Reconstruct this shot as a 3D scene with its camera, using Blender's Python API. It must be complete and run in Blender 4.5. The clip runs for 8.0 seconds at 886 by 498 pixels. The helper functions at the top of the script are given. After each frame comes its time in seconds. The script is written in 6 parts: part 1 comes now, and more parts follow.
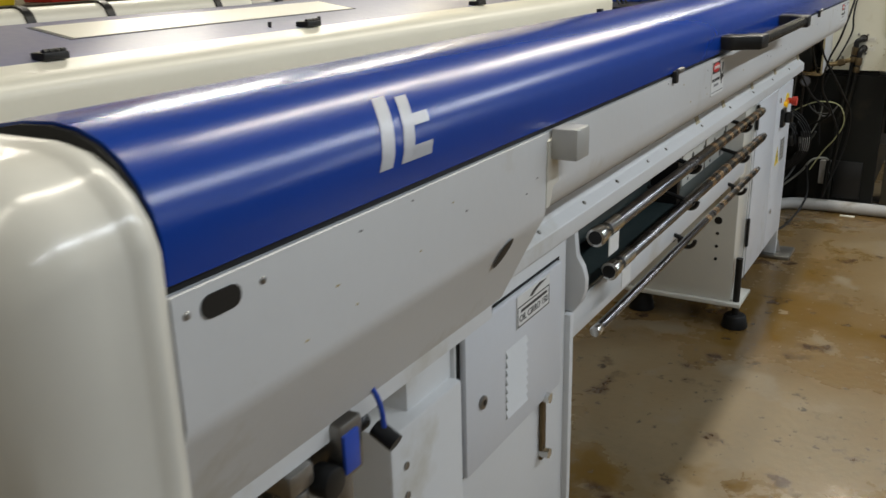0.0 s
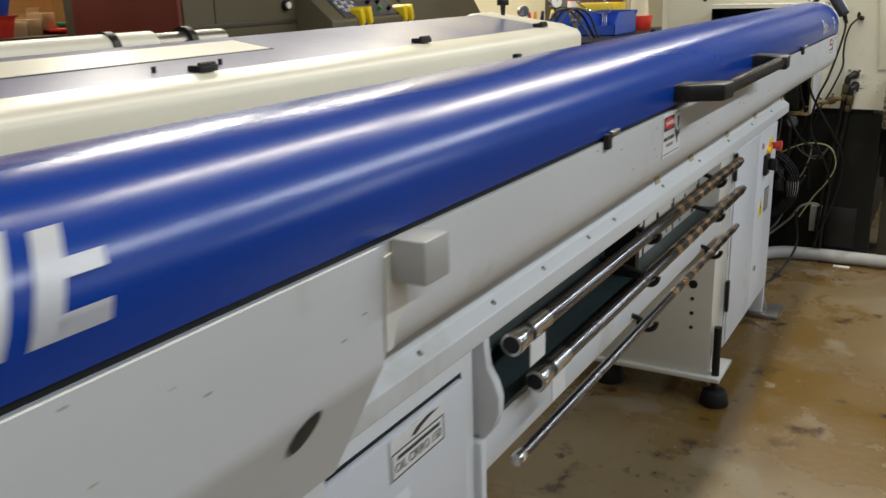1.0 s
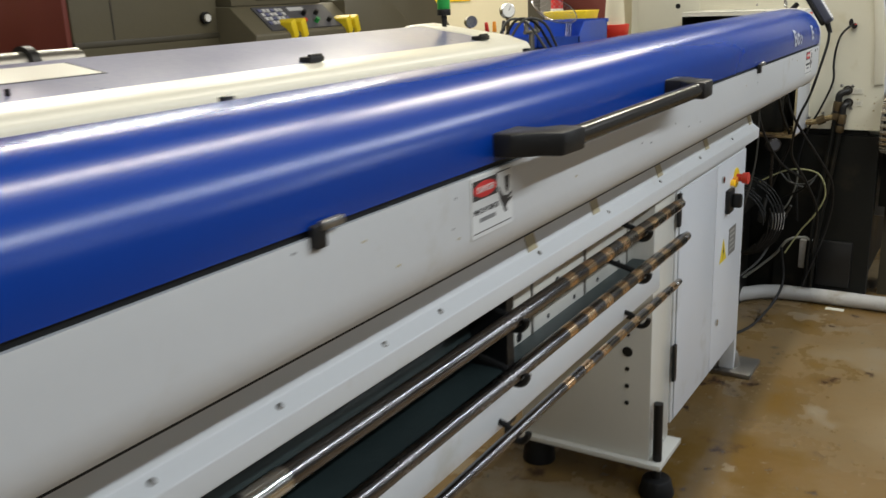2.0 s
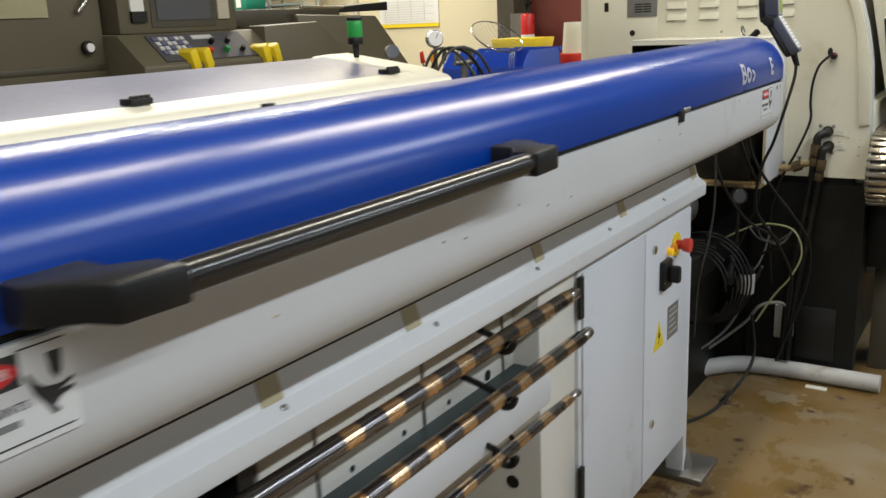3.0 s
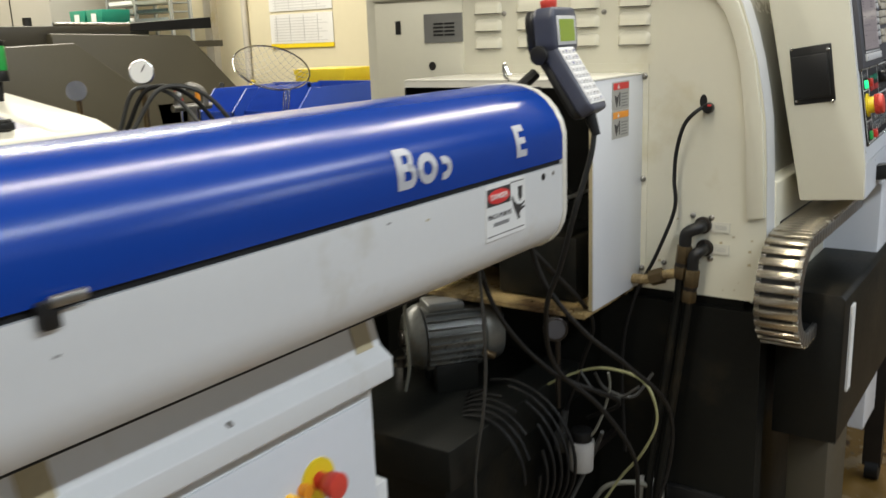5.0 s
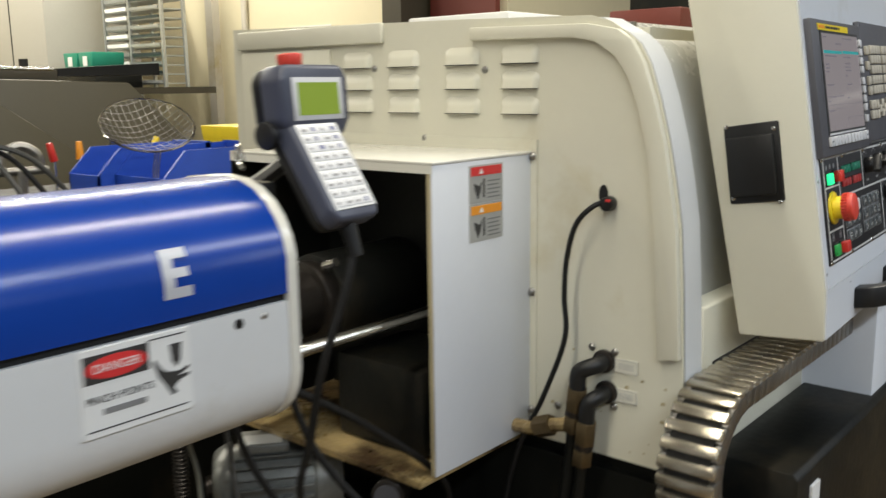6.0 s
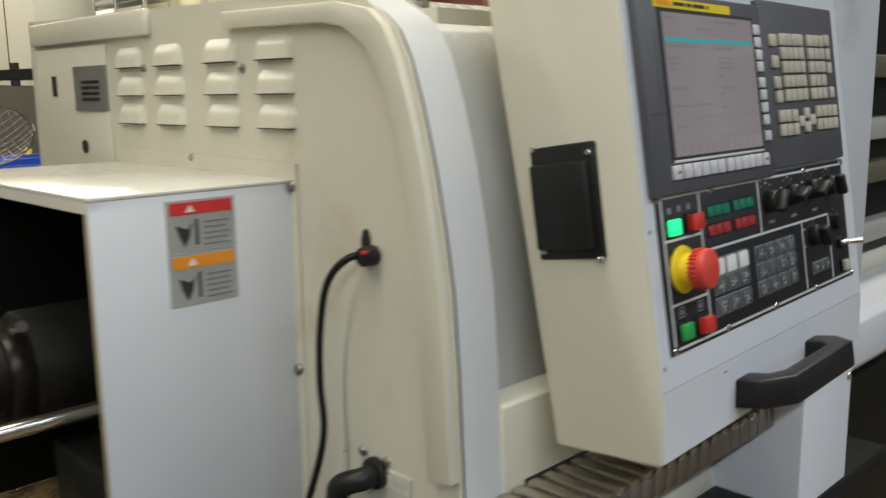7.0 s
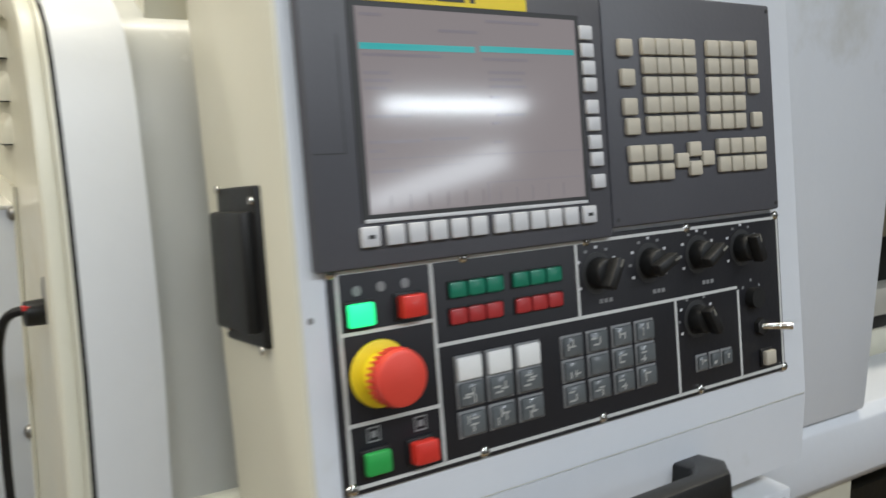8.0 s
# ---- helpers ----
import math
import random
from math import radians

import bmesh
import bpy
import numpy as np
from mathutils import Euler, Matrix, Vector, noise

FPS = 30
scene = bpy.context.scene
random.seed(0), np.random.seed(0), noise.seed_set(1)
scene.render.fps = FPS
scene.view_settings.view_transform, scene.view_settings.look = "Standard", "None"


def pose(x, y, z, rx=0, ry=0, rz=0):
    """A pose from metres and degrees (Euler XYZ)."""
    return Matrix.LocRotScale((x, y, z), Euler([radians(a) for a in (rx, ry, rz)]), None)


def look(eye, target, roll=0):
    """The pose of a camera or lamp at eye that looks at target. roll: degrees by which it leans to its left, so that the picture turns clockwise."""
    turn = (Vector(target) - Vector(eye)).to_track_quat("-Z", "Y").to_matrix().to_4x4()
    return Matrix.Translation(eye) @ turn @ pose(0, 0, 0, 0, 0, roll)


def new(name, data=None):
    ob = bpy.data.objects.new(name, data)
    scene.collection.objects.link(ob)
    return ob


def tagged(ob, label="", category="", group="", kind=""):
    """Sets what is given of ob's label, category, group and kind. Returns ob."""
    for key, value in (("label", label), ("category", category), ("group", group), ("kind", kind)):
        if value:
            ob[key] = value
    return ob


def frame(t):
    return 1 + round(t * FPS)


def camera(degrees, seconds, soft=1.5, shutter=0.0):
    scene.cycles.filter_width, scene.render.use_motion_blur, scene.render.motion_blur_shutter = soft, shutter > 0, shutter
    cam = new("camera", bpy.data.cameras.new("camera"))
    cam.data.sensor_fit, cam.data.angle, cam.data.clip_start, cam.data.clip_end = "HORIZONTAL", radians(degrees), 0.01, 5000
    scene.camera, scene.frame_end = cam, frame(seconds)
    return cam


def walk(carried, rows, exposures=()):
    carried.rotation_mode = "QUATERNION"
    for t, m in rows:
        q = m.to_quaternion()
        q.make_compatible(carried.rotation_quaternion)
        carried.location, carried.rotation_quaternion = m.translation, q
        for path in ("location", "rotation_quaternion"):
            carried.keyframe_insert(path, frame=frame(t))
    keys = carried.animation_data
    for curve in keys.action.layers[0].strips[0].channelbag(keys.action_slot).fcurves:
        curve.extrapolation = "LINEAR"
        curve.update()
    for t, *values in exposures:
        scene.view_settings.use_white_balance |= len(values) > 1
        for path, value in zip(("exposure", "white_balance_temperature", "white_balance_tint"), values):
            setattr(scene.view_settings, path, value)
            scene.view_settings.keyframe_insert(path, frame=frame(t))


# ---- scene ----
cam = camera(53.0, 8.0, 1.5, 0.4)
PATH = [
    (0, (0.54, 0.002, 1.512), (-0.422, 1.638, 0.881), -1.4),
    (0.3, (0.512, 0.138, 1.5), (-0.435, 1.785, 0.875), -1.4),
    (0.5, (0.525, 0.221, 1.498), (-0.454, 1.857, 0.894), -1.9),
    (1, (0.504, 0.506, 1.506), (-0.464, 2.161, 0.938), -1.7),
    (1.5, (0.553, 0.858, 1.488), (-0.437, 2.505, 0.935), -1.9),
    (1.7, (0.586, 0.994, 1.498), (-0.428, 2.623, 0.935), -1.9),
    (2.8, (0.631, 1.814, 1.471), (-0.418, 3.437, 0.971), -3.0),
    (3, (0.653, 1.956, 1.482), (-0.418, 3.569, 0.982), -2.5),
    (3.3, (0.678, 2.148, 1.487), (-0.414, 3.744, 0.992), -2.5),
    (3.5, (0.66, 2.307, 1.473), (-0.441, 3.902, 0.979), -2.7),
    (4, (0.666, 2.703, 1.479), (-0.407, 4.317, 0.986), -3.7),
    (4.2, (0.68, 2.864, 1.464), (-0.368, 4.499, 0.982), -3.7),
    (5.3, (0.741, 3.742, 1.479), (-0.441, 5.296, 1.044), -2.1),
    (5.5, (0.756, 3.888, 1.474), (-0.461, 5.428, 1.085), -2.2),
    (6, (0.785, 4.259, 1.492), (-0.488, 5.759, 1.128), -0.8),
    (6.5, (0.794, 4.588, 1.495), (-0.533, 6.038, 1.121), -0.7),
    (7, (0.841, 4.909, 1.484), (-0.556, 6.296, 1.133), -0.8),
    (7.5, (0.908, 5.198, 1.508), (-0.597, 6.463, 1.144), 0.6),
    (8, (0.926, 5.465, 1.511), (-0.72, 6.539, 1.138), 0.8),
]
walk(cam, [(t, look(eye, target, roll)) for t, eye, target, roll in PATH],
     [(0, -0.06), (1.5, 0.03), (3.5, 0.06), (5.5, 0.08), (6.5, -0.08), (7.0, -0.22), (7.5, -0.16), (8.0, 0.04)])

# ---- light ----
world = bpy.data.worlds.new("workshop_world")
scene.world = world
world.use_nodes = True
world.node_tree.nodes["Background"].inputs[0].default_value = (0.75, 0.85, 1.0, 1)
world.node_tree.nodes["Background"].inputs[1].default_value = 0.05
scene.view_settings.exposure = 0.0


def strip_lamp(name, x, y, z, power, colour, length=1.9, width=0.14):
    data = bpy.data.lights.new(name, "AREA")
    data.shape, data.size, data.size_y, data.energy, data.color = "RECTANGLE", width, length, power, colour
    ob = new(name, data)
    ob.matrix_world = pose(x, y, z)
    return ob


CEIL = 3.6
WARM, COOL = (1.0, 0.94, 0.80), (0.85, 0.925, 1.0)
# The -3.9 row and the -5.6 lamp are added to brighten the background
LAMPS = [(0.05, y, WARM, p) for y, p in ((-1.0, 12), (1.2, 27), (3.4, 40), (5.6, 43), (7.8, 44))] + \
        [(2.75, y, COOL, p) for y, p in ((-1.2, 22), (1.0, 50), (3.2, 62), (5.4, 58), (7.6, 60))] + \
        [(-3.9, y, WARM, p) for y, p in ((2.0, 45), (4.8, 80), (7.0, 90))] + [(-5.6, 6.4, WARM, 90)] + [(6.5, y, COOL, 25) for y in (1.5, 6.0)] + [(9.5, 8.0, COOL, 45), (7.0, 11.5, COOL, 110)]
for lx, ly, lc, lp in LAMPS:
    strip_lamp("tube_and_fill_light", lx, ly, CEIL - 0.16, lp, lc)


# ---- materials ----
def mat(name, colour, rough=0.5, metal=0.0, var=0.08, scale=6.0, bump=0.02, coat=0.0, stain=None, stain_amount=0.0, stain_scale=2.5, rough_var=0.08, emit=0.0, spec=0.5):
    m = bpy.data.materials.new(name)
    m.use_nodes = True
    nt = m.node_tree
    n, l = nt.nodes, nt.links
    b = n["Principled BSDF"]
    tc = n.new("ShaderNodeTexCoord")
    fine, broad = n.new("ShaderNodeTexNoise"), n.new("ShaderNodeTexNoise")
    fine.inputs["Scale"].default_value, fine.inputs["Detail"].default_value = scale * 14, 5
    broad.inputs["Scale"].default_value, broad.inputs["Detail"].default_value = scale * 0.6, 4
    for t in (fine, broad):
        l.new(tc.outputs["Object"], t.inputs["Vector"])
    mixv = n.new("ShaderNodeMath")
    mixv.operation = "MULTIPLY_ADD"
    mixv.inputs[1].default_value = 0.35
    l.new(fine.outputs[0], mixv.inputs[0])
    l.new(broad.outputs[0], mixv.inputs[2])
    rng = n.new("ShaderNodeMapRange")
    rng.inputs[1].default_value, rng.inputs[2].default_value = 0.4, 0.95
    rng.inputs[3].default_value, rng.inputs[4].default_value = 1 - var, 1 + var
    l.new(mixv.outputs[0], rng.inputs[0])
    hsv = n.new("ShaderNodeHueSaturation")
    hsv.inputs["Color"].default_value = (*colour, 1)
    l.new(rng.outputs[0], hsv.inputs["Value"])
    out = hsv.outputs[0]
    if stain:
        st = n.new("ShaderNodeTexNoise")
        st.inputs["Scale"].default_value, st.inputs["Detail"].default_value, st.inputs["Roughness"].default_value = stain_scale, 6, 0.62
        l.new(tc.outputs["Object"], st.inputs["Vector"])
        ramp = n.new("ShaderNodeMapRange")
        ramp.inputs[1].default_value, ramp.inputs[2].default_value = 0.62 - 0.22 * stain_amount, 0.72
        l.new(st.outputs[0], ramp.inputs[0])
        mx = n.new("ShaderNodeMix")
        mx.data_type = "RGBA"
        l.new(ramp.outputs[0], mx.inputs[0])
        l.new(out, mx.inputs[6])
        mx.inputs[7].default_value = (*stain, 1)
        out = mx.outputs[2]
    l.new(out, b.inputs["Base Color"])
    rr = n.new("ShaderNodeMapRange")
    rr.inputs[1].default_value, rr.inputs[2].default_value = 0.4, 0.95
    rr.inputs[3].default_value, rr.inputs[4].default_value = max(0.02, rough - rough_var), min(1, rough + rough_var)
    l.new(mixv.outputs[0], rr.inputs[0])
    l.new(rr.outputs[0], b.inputs["Roughness"])
    b.inputs["Metallic"].default_value = metal
    b.inputs["Specular IOR Level"].default_value = spec
    b.inputs["Coat Weight"].default_value = coat
    b.inputs["Coat Roughness"].default_value = 0.08
    if bump:
        bp = n.new("ShaderNodeBump")
        bp.inputs["Strength"].default_value, bp.inputs["Distance"].default_value = bump, 0.01
        l.new(fine.outputs[0], bp.inputs["Height"])
        l.new(bp.outputs[0], b.inputs["Normal"])
    if emit:
        b.inputs["Emission Color"].default_value = (*colour, 1)
        b.inputs["Emission Strength"].default_value = emit
    return m


BLUE = mat("blue_gloss_lid", (0.001, 0.036, 0.265), 0.24, 0, 0.06, 2, 0.0, 0.0, rough_var=0.02, spec=0.45)
WHITE = mat("white_machine_paint", (0.64, 0.65, 0.65), 0.40, 0, 0.03, 4, 0.03, 0.0, (0.50, 0.48, 0.42), 0.15, 3.0)
HOOD = mat("cream_hood_paint", (0.64, 0.625, 0.56), 0.19, 0, 0.03, 4, 0.03, 0.1)
CREAM = mat("cream_lathe_paint", (0.62, 0.60, 0.49), 0.36, 0, 0.03, 3, 0.05, 0.0, (0.50, 0.45, 0.30), 0.12, 2.0)
IVORY = mat("ivory_paint", (0.65, 0.635, 0.545), 0.35, 0, 0.03, 4, 0.03)
BEIGE = mat("beige_shadow_band", (0.50, 0.47, 0.40), 0.5, 0, 0.06, 5, 0.03, 0.0, (0.42, 0.36, 0.22), 0.25, 3.0)
DOORW = mat("white_door_paint", (0.62, 0.64, 0.67), 0.38, 0, 0.03, 4, 0.03, 0.0, (0.50, 0.50, 0.48), 0.1, 3.0)
SLATE = mat("slate_blue_lid", (0.13, 0.14, 0.25), 0.34, 0, 0.10, 3, 0.0, 0.0)
BLACK = mat("black_plastic", (0.010, 0.010, 0.010), 0.42, 0, 0.2, 20, 0.06, spec=0.35)
# Black paint of the base; also colours shaded interiors black
BLACKM = mat("black_paint_and_shade", (0.0055, 0.006, 0.005), 0.5, 0, 0.35, 5, 0.08, 0.0, (0.022, 0.018, 0.011), 0.3, 4.0, spec=0.25)
RUBBER = mat("black_rubber", (0.007, 0.007, 0.007), 0.55, 0, 0.2, 20, 0.05, spec=0.3)
STEEL = mat("polished_steel_bar", (0.42, 0.40, 0.38), 0.22, 1, 0.12, 8, 0.02)
CHROME = mat("bright_steel", (0.62, 0.61, 0.58), 0.2, 1, 0.1, 8, 0.03)
CHAIN = mat("worn_chain_metal", (0.46, 0.42, 0.34), 0.26, 0.9, 0.10, 4, 0.0, rough_var=0.02)
DULL = mat("dull_steel", (0.30, 0.29, 0.27), 0.42, 1, 0.2, 8, 0.06)
DARKST = mat("dark_oily_steel", (0.035, 0.030, 0.026), 0.35, 0.6, 0.3, 8, 0.08)
BRASS = mat("tarnished_brass", (0.13, 0.095, 0.050), 0.38, 0.8, 0.35, 10, 0.06)
DGREY = mat("dark_grey_panel", (0.070, 0.070, 0.080), 0.5, 0, 0.06, 10, 0.03)
PANEL = mat("black_operator_panel", (0.014, 0.014, 0.017), 0.45, 0, 0.12, 12, 0.03, spec=0.35)
KEYG = mat("light_grey_key", (0.55, 0.55, 0.56), 0.5, 0, 0.05, 30, 0.02)
KEYB = mat("beige_key", (0.46, 0.42, 0.34), 0.5, 0, 0.08, 30, 0.02)
KEYD = mat("smoked_clear_key", (0.10, 0.11, 0.115), 0.15, 0, 0.15, 40, 0.02, 0.4)
LINE = mat("white_print", (0.55, 0.55, 0.53), 0.5, 0, 0.04, 20, 0.0)
RED = mat("red_plastic", (0.55, 0.03, 0.02), 0.35, 0, 0.08, 20, 0.02, 0.1)
ESTOP = mat("red_mushroom_button", (0.62, 0.055, 0.035), 0.4, 0, 0.08, 20, 0.03)
YELLOW = mat("yellow_plastic", (0.80, 0.60, 0.02), 0.4, 0, 0.08, 20, 0.02)
GREENK = mat("green_key", (0.02, 0.30, 0.06), 0.35, 0, 0.08, 20, 0.02)
GREENLIT = mat("lit_green_key", (0.02, 0.9, 0.30), 0.4, 0, 0.02, 20, 0.0, emit=0.9)
GREENDK = mat("green_indicator", (0.01, 0.17, 0.10), 0.35, 0, 0.1, 20, 0.02)
REDDK = mat("red_indicator", (0.36, 0.03, 0.03), 0.35, 0, 0.1, 20, 0.02)
ORANGE = mat("orange_print", (0.80, 0.30, 0.02), 0.5, 0, 0.05, 20, 0.0)
PRINTL = mat("faint_print", (0.56, 0.56, 0.55), 0.5, 0, 0.04, 20, 0.0)
PAPER = mat("white_label", (0.72, 0.72, 0.70), 0.5, 0, 0.03, 20, 0.0)
SILVERL = mat("silver_label", (0.42, 0.42, 0.40), 0.4, 0.2, 0.05, 20, 0.0)
GREYPL = mat("grey_plate", (0.22, 0.22, 0.21), 0.4, 0.4, 0.1, 20, 0.02)
INK = mat("black_print", (0.03, 0.03, 0.03), 0.5, 0, 0.1, 20, 0.0)
INKG = mat("grey_print", (0.20, 0.20, 0.20), 0.5, 0, 0.1, 20, 0.0)
REDP = mat("red_print", (0.62, 0.03, 0.03), 0.5, 0, 0.05, 20, 0.0)
DECAL = mat("silver_decal", (0.48, 0.49, 0.52), 0.4, 0.1, 0.05, 10, 0.01)
OLIVE = mat("olive_machine_paint", (0.105, 0.092, 0.058), 0.5, 0, 0.07, 4, 0.05)
OLIVED = mat("dark_olive_trim", (0.055, 0.048, 0.032), 0.5, 0, 0.08, 4, 0.05)
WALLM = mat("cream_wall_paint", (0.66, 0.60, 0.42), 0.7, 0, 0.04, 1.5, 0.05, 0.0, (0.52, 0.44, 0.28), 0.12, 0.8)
# Grey walls and ceiling are darkened to lower bounced fill light
WALLD = mat("grey_fill_cutting_wall", (0.28, 0.27, 0.25), 0.7, 0, 0.05, 1.5, 0.05)
CEILM = mat("grey_ceiling", (0.20, 0.19, 0.17), 0.8, 0, 0.06, 1.5, 0.05)
BINB = mat("blue_bin_plastic", (0.020, 0.070, 0.42), 0.38, 0, 0.1, 12, 0.03)
HHG = mat("slate_handheld_shell", (0.052, 0.058, 0.085), 0.42, 0, 0.06, 20, 0.04)
LCDG = mat("green_lcd", (0.20, 0.28, 0.03), 0.35, 0, 0.03, 20, 0.0, 0.0, emit=0.22, spec=0.3)
WOODO = mat("orange_plywood", (0.42, 0.18, 0.05), 0.5, 0, 0.15, 4, 0.05)
RUST = mat("oily_rusty_tray", (0.045, 0.026, 0.012), 0.28, 0.0, 0.4, 8, 0.2, 0.0, (0.50, 0.37, 0.17), 1.0, 8.0)
HOSEG = mat("grey_white_hose", (0.42, 0.41, 0.39), 0.6, 0, 0.12, 12, 0.1, 0.0, (0.25, 0.22, 0.17), 0.3, 8.0)
CABLEY = mat("yellow_green_cable", (0.30, 0.30, 0.15), 0.45, 0, 0.15, 20, 0.02)
CABLEP = mat("pale_grey_cable", (0.20, 0.20, 0.17), 0.45, 0, 0.2, 20, 0.02)
CABLEG = mat("grey_cable", (0.045, 0.045, 0.042), 0.5, 0, 0.15, 20, 0.02)
MOTORG = mat("grey_motor_paint", (0.16, 0.165, 0.155), 0.32, 0.3, 0.35, 10, 0.1, 0.0, (0.10, 0.075, 0.04), 0.4, 12.0)
REDEX = mat("red_extinguisher_paint", (0.50, 0.012, 0.012), 0.3, 0, 0.05, 20, 0.0, 0.2)
GREYC = mat("grey_cabinet_paint", (0.34, 0.33, 0.29), 0.5, 0, 0.04, 3, 0.03)
TEALB = mat("teal_green_plastic", (0.01, 0.20, 0.13), 0.45, 0, 0.1, 12, 0.03)
GALV = mat("galvanised_rack", (0.42, 0.44, 0.44), 0.35, 0.7, 0.1, 8, 0.04)
BRICKR = mat("red_brown_door", (0.16, 0.035, 0.025), 0.5, 0, 0.1, 6, 0.04)
DOORR = mat("pale_glossy_door", (0.50, 0.50, 0.46), 0.25, 0, 0.04, 3, 0.02)
WINREFL = mat("olive_window_reflection", (0.36, 0.33, 0.20), 0.38, 0.3, 0.08, 4, 0.03)
TEALD = mat("dark_teal_tray", (0.03, 0.045, 0.045), 0.4, 0.2, 0.25, 6, 0.05)


def screen_material():
    m = bpy.data.materials.new("lcd_screen")
    m.use_nodes = True
    b = m.node_tree.nodes["Principled BSDF"]
    b.inputs["Base Color"].default_value = (0.06, 0.055, 0.058, 1)
    b.inputs["Roughness"].default_value = 0.09
    b.inputs["Emission Color"].default_value = (0.55, 0.49, 0.50, 1)
    b.inputs["Emission Strength"].default_value = 0.35
    return m


SCREEN = screen_material()
CARDB = mat("brown_cardboard", (0.40, 0.26, 0.13), 0.8, 0, 0.08, 6, 0.05)
GLUE = mat("yellowed_glue", (0.42, 0.36, 0.22), 0.5, 0, 0.1, 10, 0.03)
CYANP = mat("cyan_screen_bar", (0.05, 0.36, 0.36), 0.15, 0, 0.02, 20, 0.0, emit=0.25)
SCRK = mat("dark_screen_text", (0.16, 0.145, 0.16), 0.12, 0, 0.02, 20, 0.0, emit=0.5)


def bar_material():
    m = mat("steel_bar_with_painted_reflections", (0.17, 0.16, 0.16), 0.24, 1, 0.12, 8, 0.02)
    n, l = m.node_tree.nodes, m.node_tree.links
    tc = n.new("ShaderNodeTexCoord")
    sep = n.new("ShaderNodeSeparateXYZ")
    l.new(tc.outputs["Object"], sep.inputs[0])
    fr = n.new("ShaderNodeMath")
    fr.operation = "MODULO"
    fr.inputs[1].default_value = 0.105
    l.new(sep.outputs[1], fr.inputs[0])
    lt = n.new("ShaderNodeMath")
    lt.operation = "LESS_THAN"
    lt.inputs[1].default_value = 0.045
    l.new(fr.outputs[0], lt.inputs[0])
    # Copper-toned reflections are painted as bands beyond y = 2.84
    gt = n.new("ShaderNodeMath")
    gt.operation = "GREATER_THAN"
    gt.inputs[1].default_value = 2.84
    l.new(sep.outputs[1], gt.inputs[0])
    mul = n.new("ShaderNodeMath")
    mul.operation = "MULTIPLY"
    l.new(lt.outputs[0], mul.inputs[0])
    l.new(gt.outputs[0], mul.inputs[1])
    mx = n.new("ShaderNodeMix")
    mx.data_type = "RGBA"
    b = n["Principled BSDF"]
    src = b.inputs["Base Color"].links[0].from_socket
    l.new(mul.outputs[0], mx.inputs[0])
    l.new(src, mx.inputs[6])
    mx.inputs[7].default_value = (0.85, 0.58, 0.34, 1)
    l.new(mx.outputs[2], b.inputs["Base Color"])
    return m


BANDED = bar_material()


def floor_material():
    m = mat("oil_stained_concrete", (0.185, 0.138, 0.076), 0.42, 0, 0.25, 2.2, 0.12, rough_var=0.12)
    n, l = m.node_tree.nodes, m.node_tree.links
    b = n["Principled BSDF"]
    tc = n.new("ShaderNodeTexCoord")

    def layer(scale, lo, hi, colour, roughness, seed):
        mp = n.new("ShaderNodeMapping")
        mp.inputs["Location"].default_value = (seed, seed * 0.7, 0)
        l.new(tc.outputs["Object"], mp.inputs[0])
        t = n.new("ShaderNodeTexNoise")
        t.inputs["Scale"].default_value, t.inputs["Detail"].default_value, t.inputs["Roughness"].default_value = scale, 7, 0.6
        l.new(mp.outputs[0], t.inputs["Vector"])
        r = n.new("ShaderNodeMapRange")
        r.inputs[1].default_value, r.inputs[2].default_value = lo, hi
        l.new(t.outputs[0], r.inputs[0])
        for socket, value in (("Base Color", (*colour, 1)), ("Roughness", (roughness,) * 3 + (1,))):
            mx = n.new("ShaderNodeMix")
            mx.data_type = "RGBA"
            l.new(r.outputs[0], mx.inputs[0])
            l.new(b.inputs[socket].links[0].from_socket, mx.inputs[6])
            mx.inputs[7].default_value = value
            l.new(mx.outputs[2], b.inputs[socket])

    layer(0.8, 0.40, 0.62, (0.16, 0.095, 0.032), 0.20, 3.1)
    layer(1.5, 0.53, 0.62, (0.135, 0.078, 0.018), 0.14, 7.7)
    layer(3.2, 0.57, 0.63, (0.20, 0.155, 0.095), 0.45, 5.2)
    layer(4.0, 0.59, 0.65, (0.06, 0.033, 0.017), 0.25, 11.3)
    layer(11.0, 0.64, 0.68, (0.05, 0.03, 0.018), 0.3, 2.3)
    layer(26.0, 0.64, 0.68, (0.05, 0.034, 0.02), 0.4, 1.3)
    return m


FLOORM = floor_material()


# ---- mesh helpers ----
def part(name, bm, material, parent=None, label=""):
    """One mesh object from a bmesh; smooth with sharp edges over 35 degrees."""
    bmesh.ops.recalc_face_normals(bm, faces=bm.faces)
    for face in bm.faces:
        face.smooth = True
    for e in bm.edges:
        if len(e.link_faces) != 2 or e.calc_face_angle(4) > radians(35):
            e.smooth = False
    me = bpy.data.meshes.new(name)
    bm.to_mesh(me)
    bm.free()
    me.materials.append(material)
    ob = new(name, me)
    if parent:
        ob.parent = parent
    if label:
        ob["label"] = label
    return ob


def thing(name, label, category, group="", kind=""):
    ob = new(name)
    ob.empty_display_size = 0.1
    return tagged(ob, label, category, group, kind)


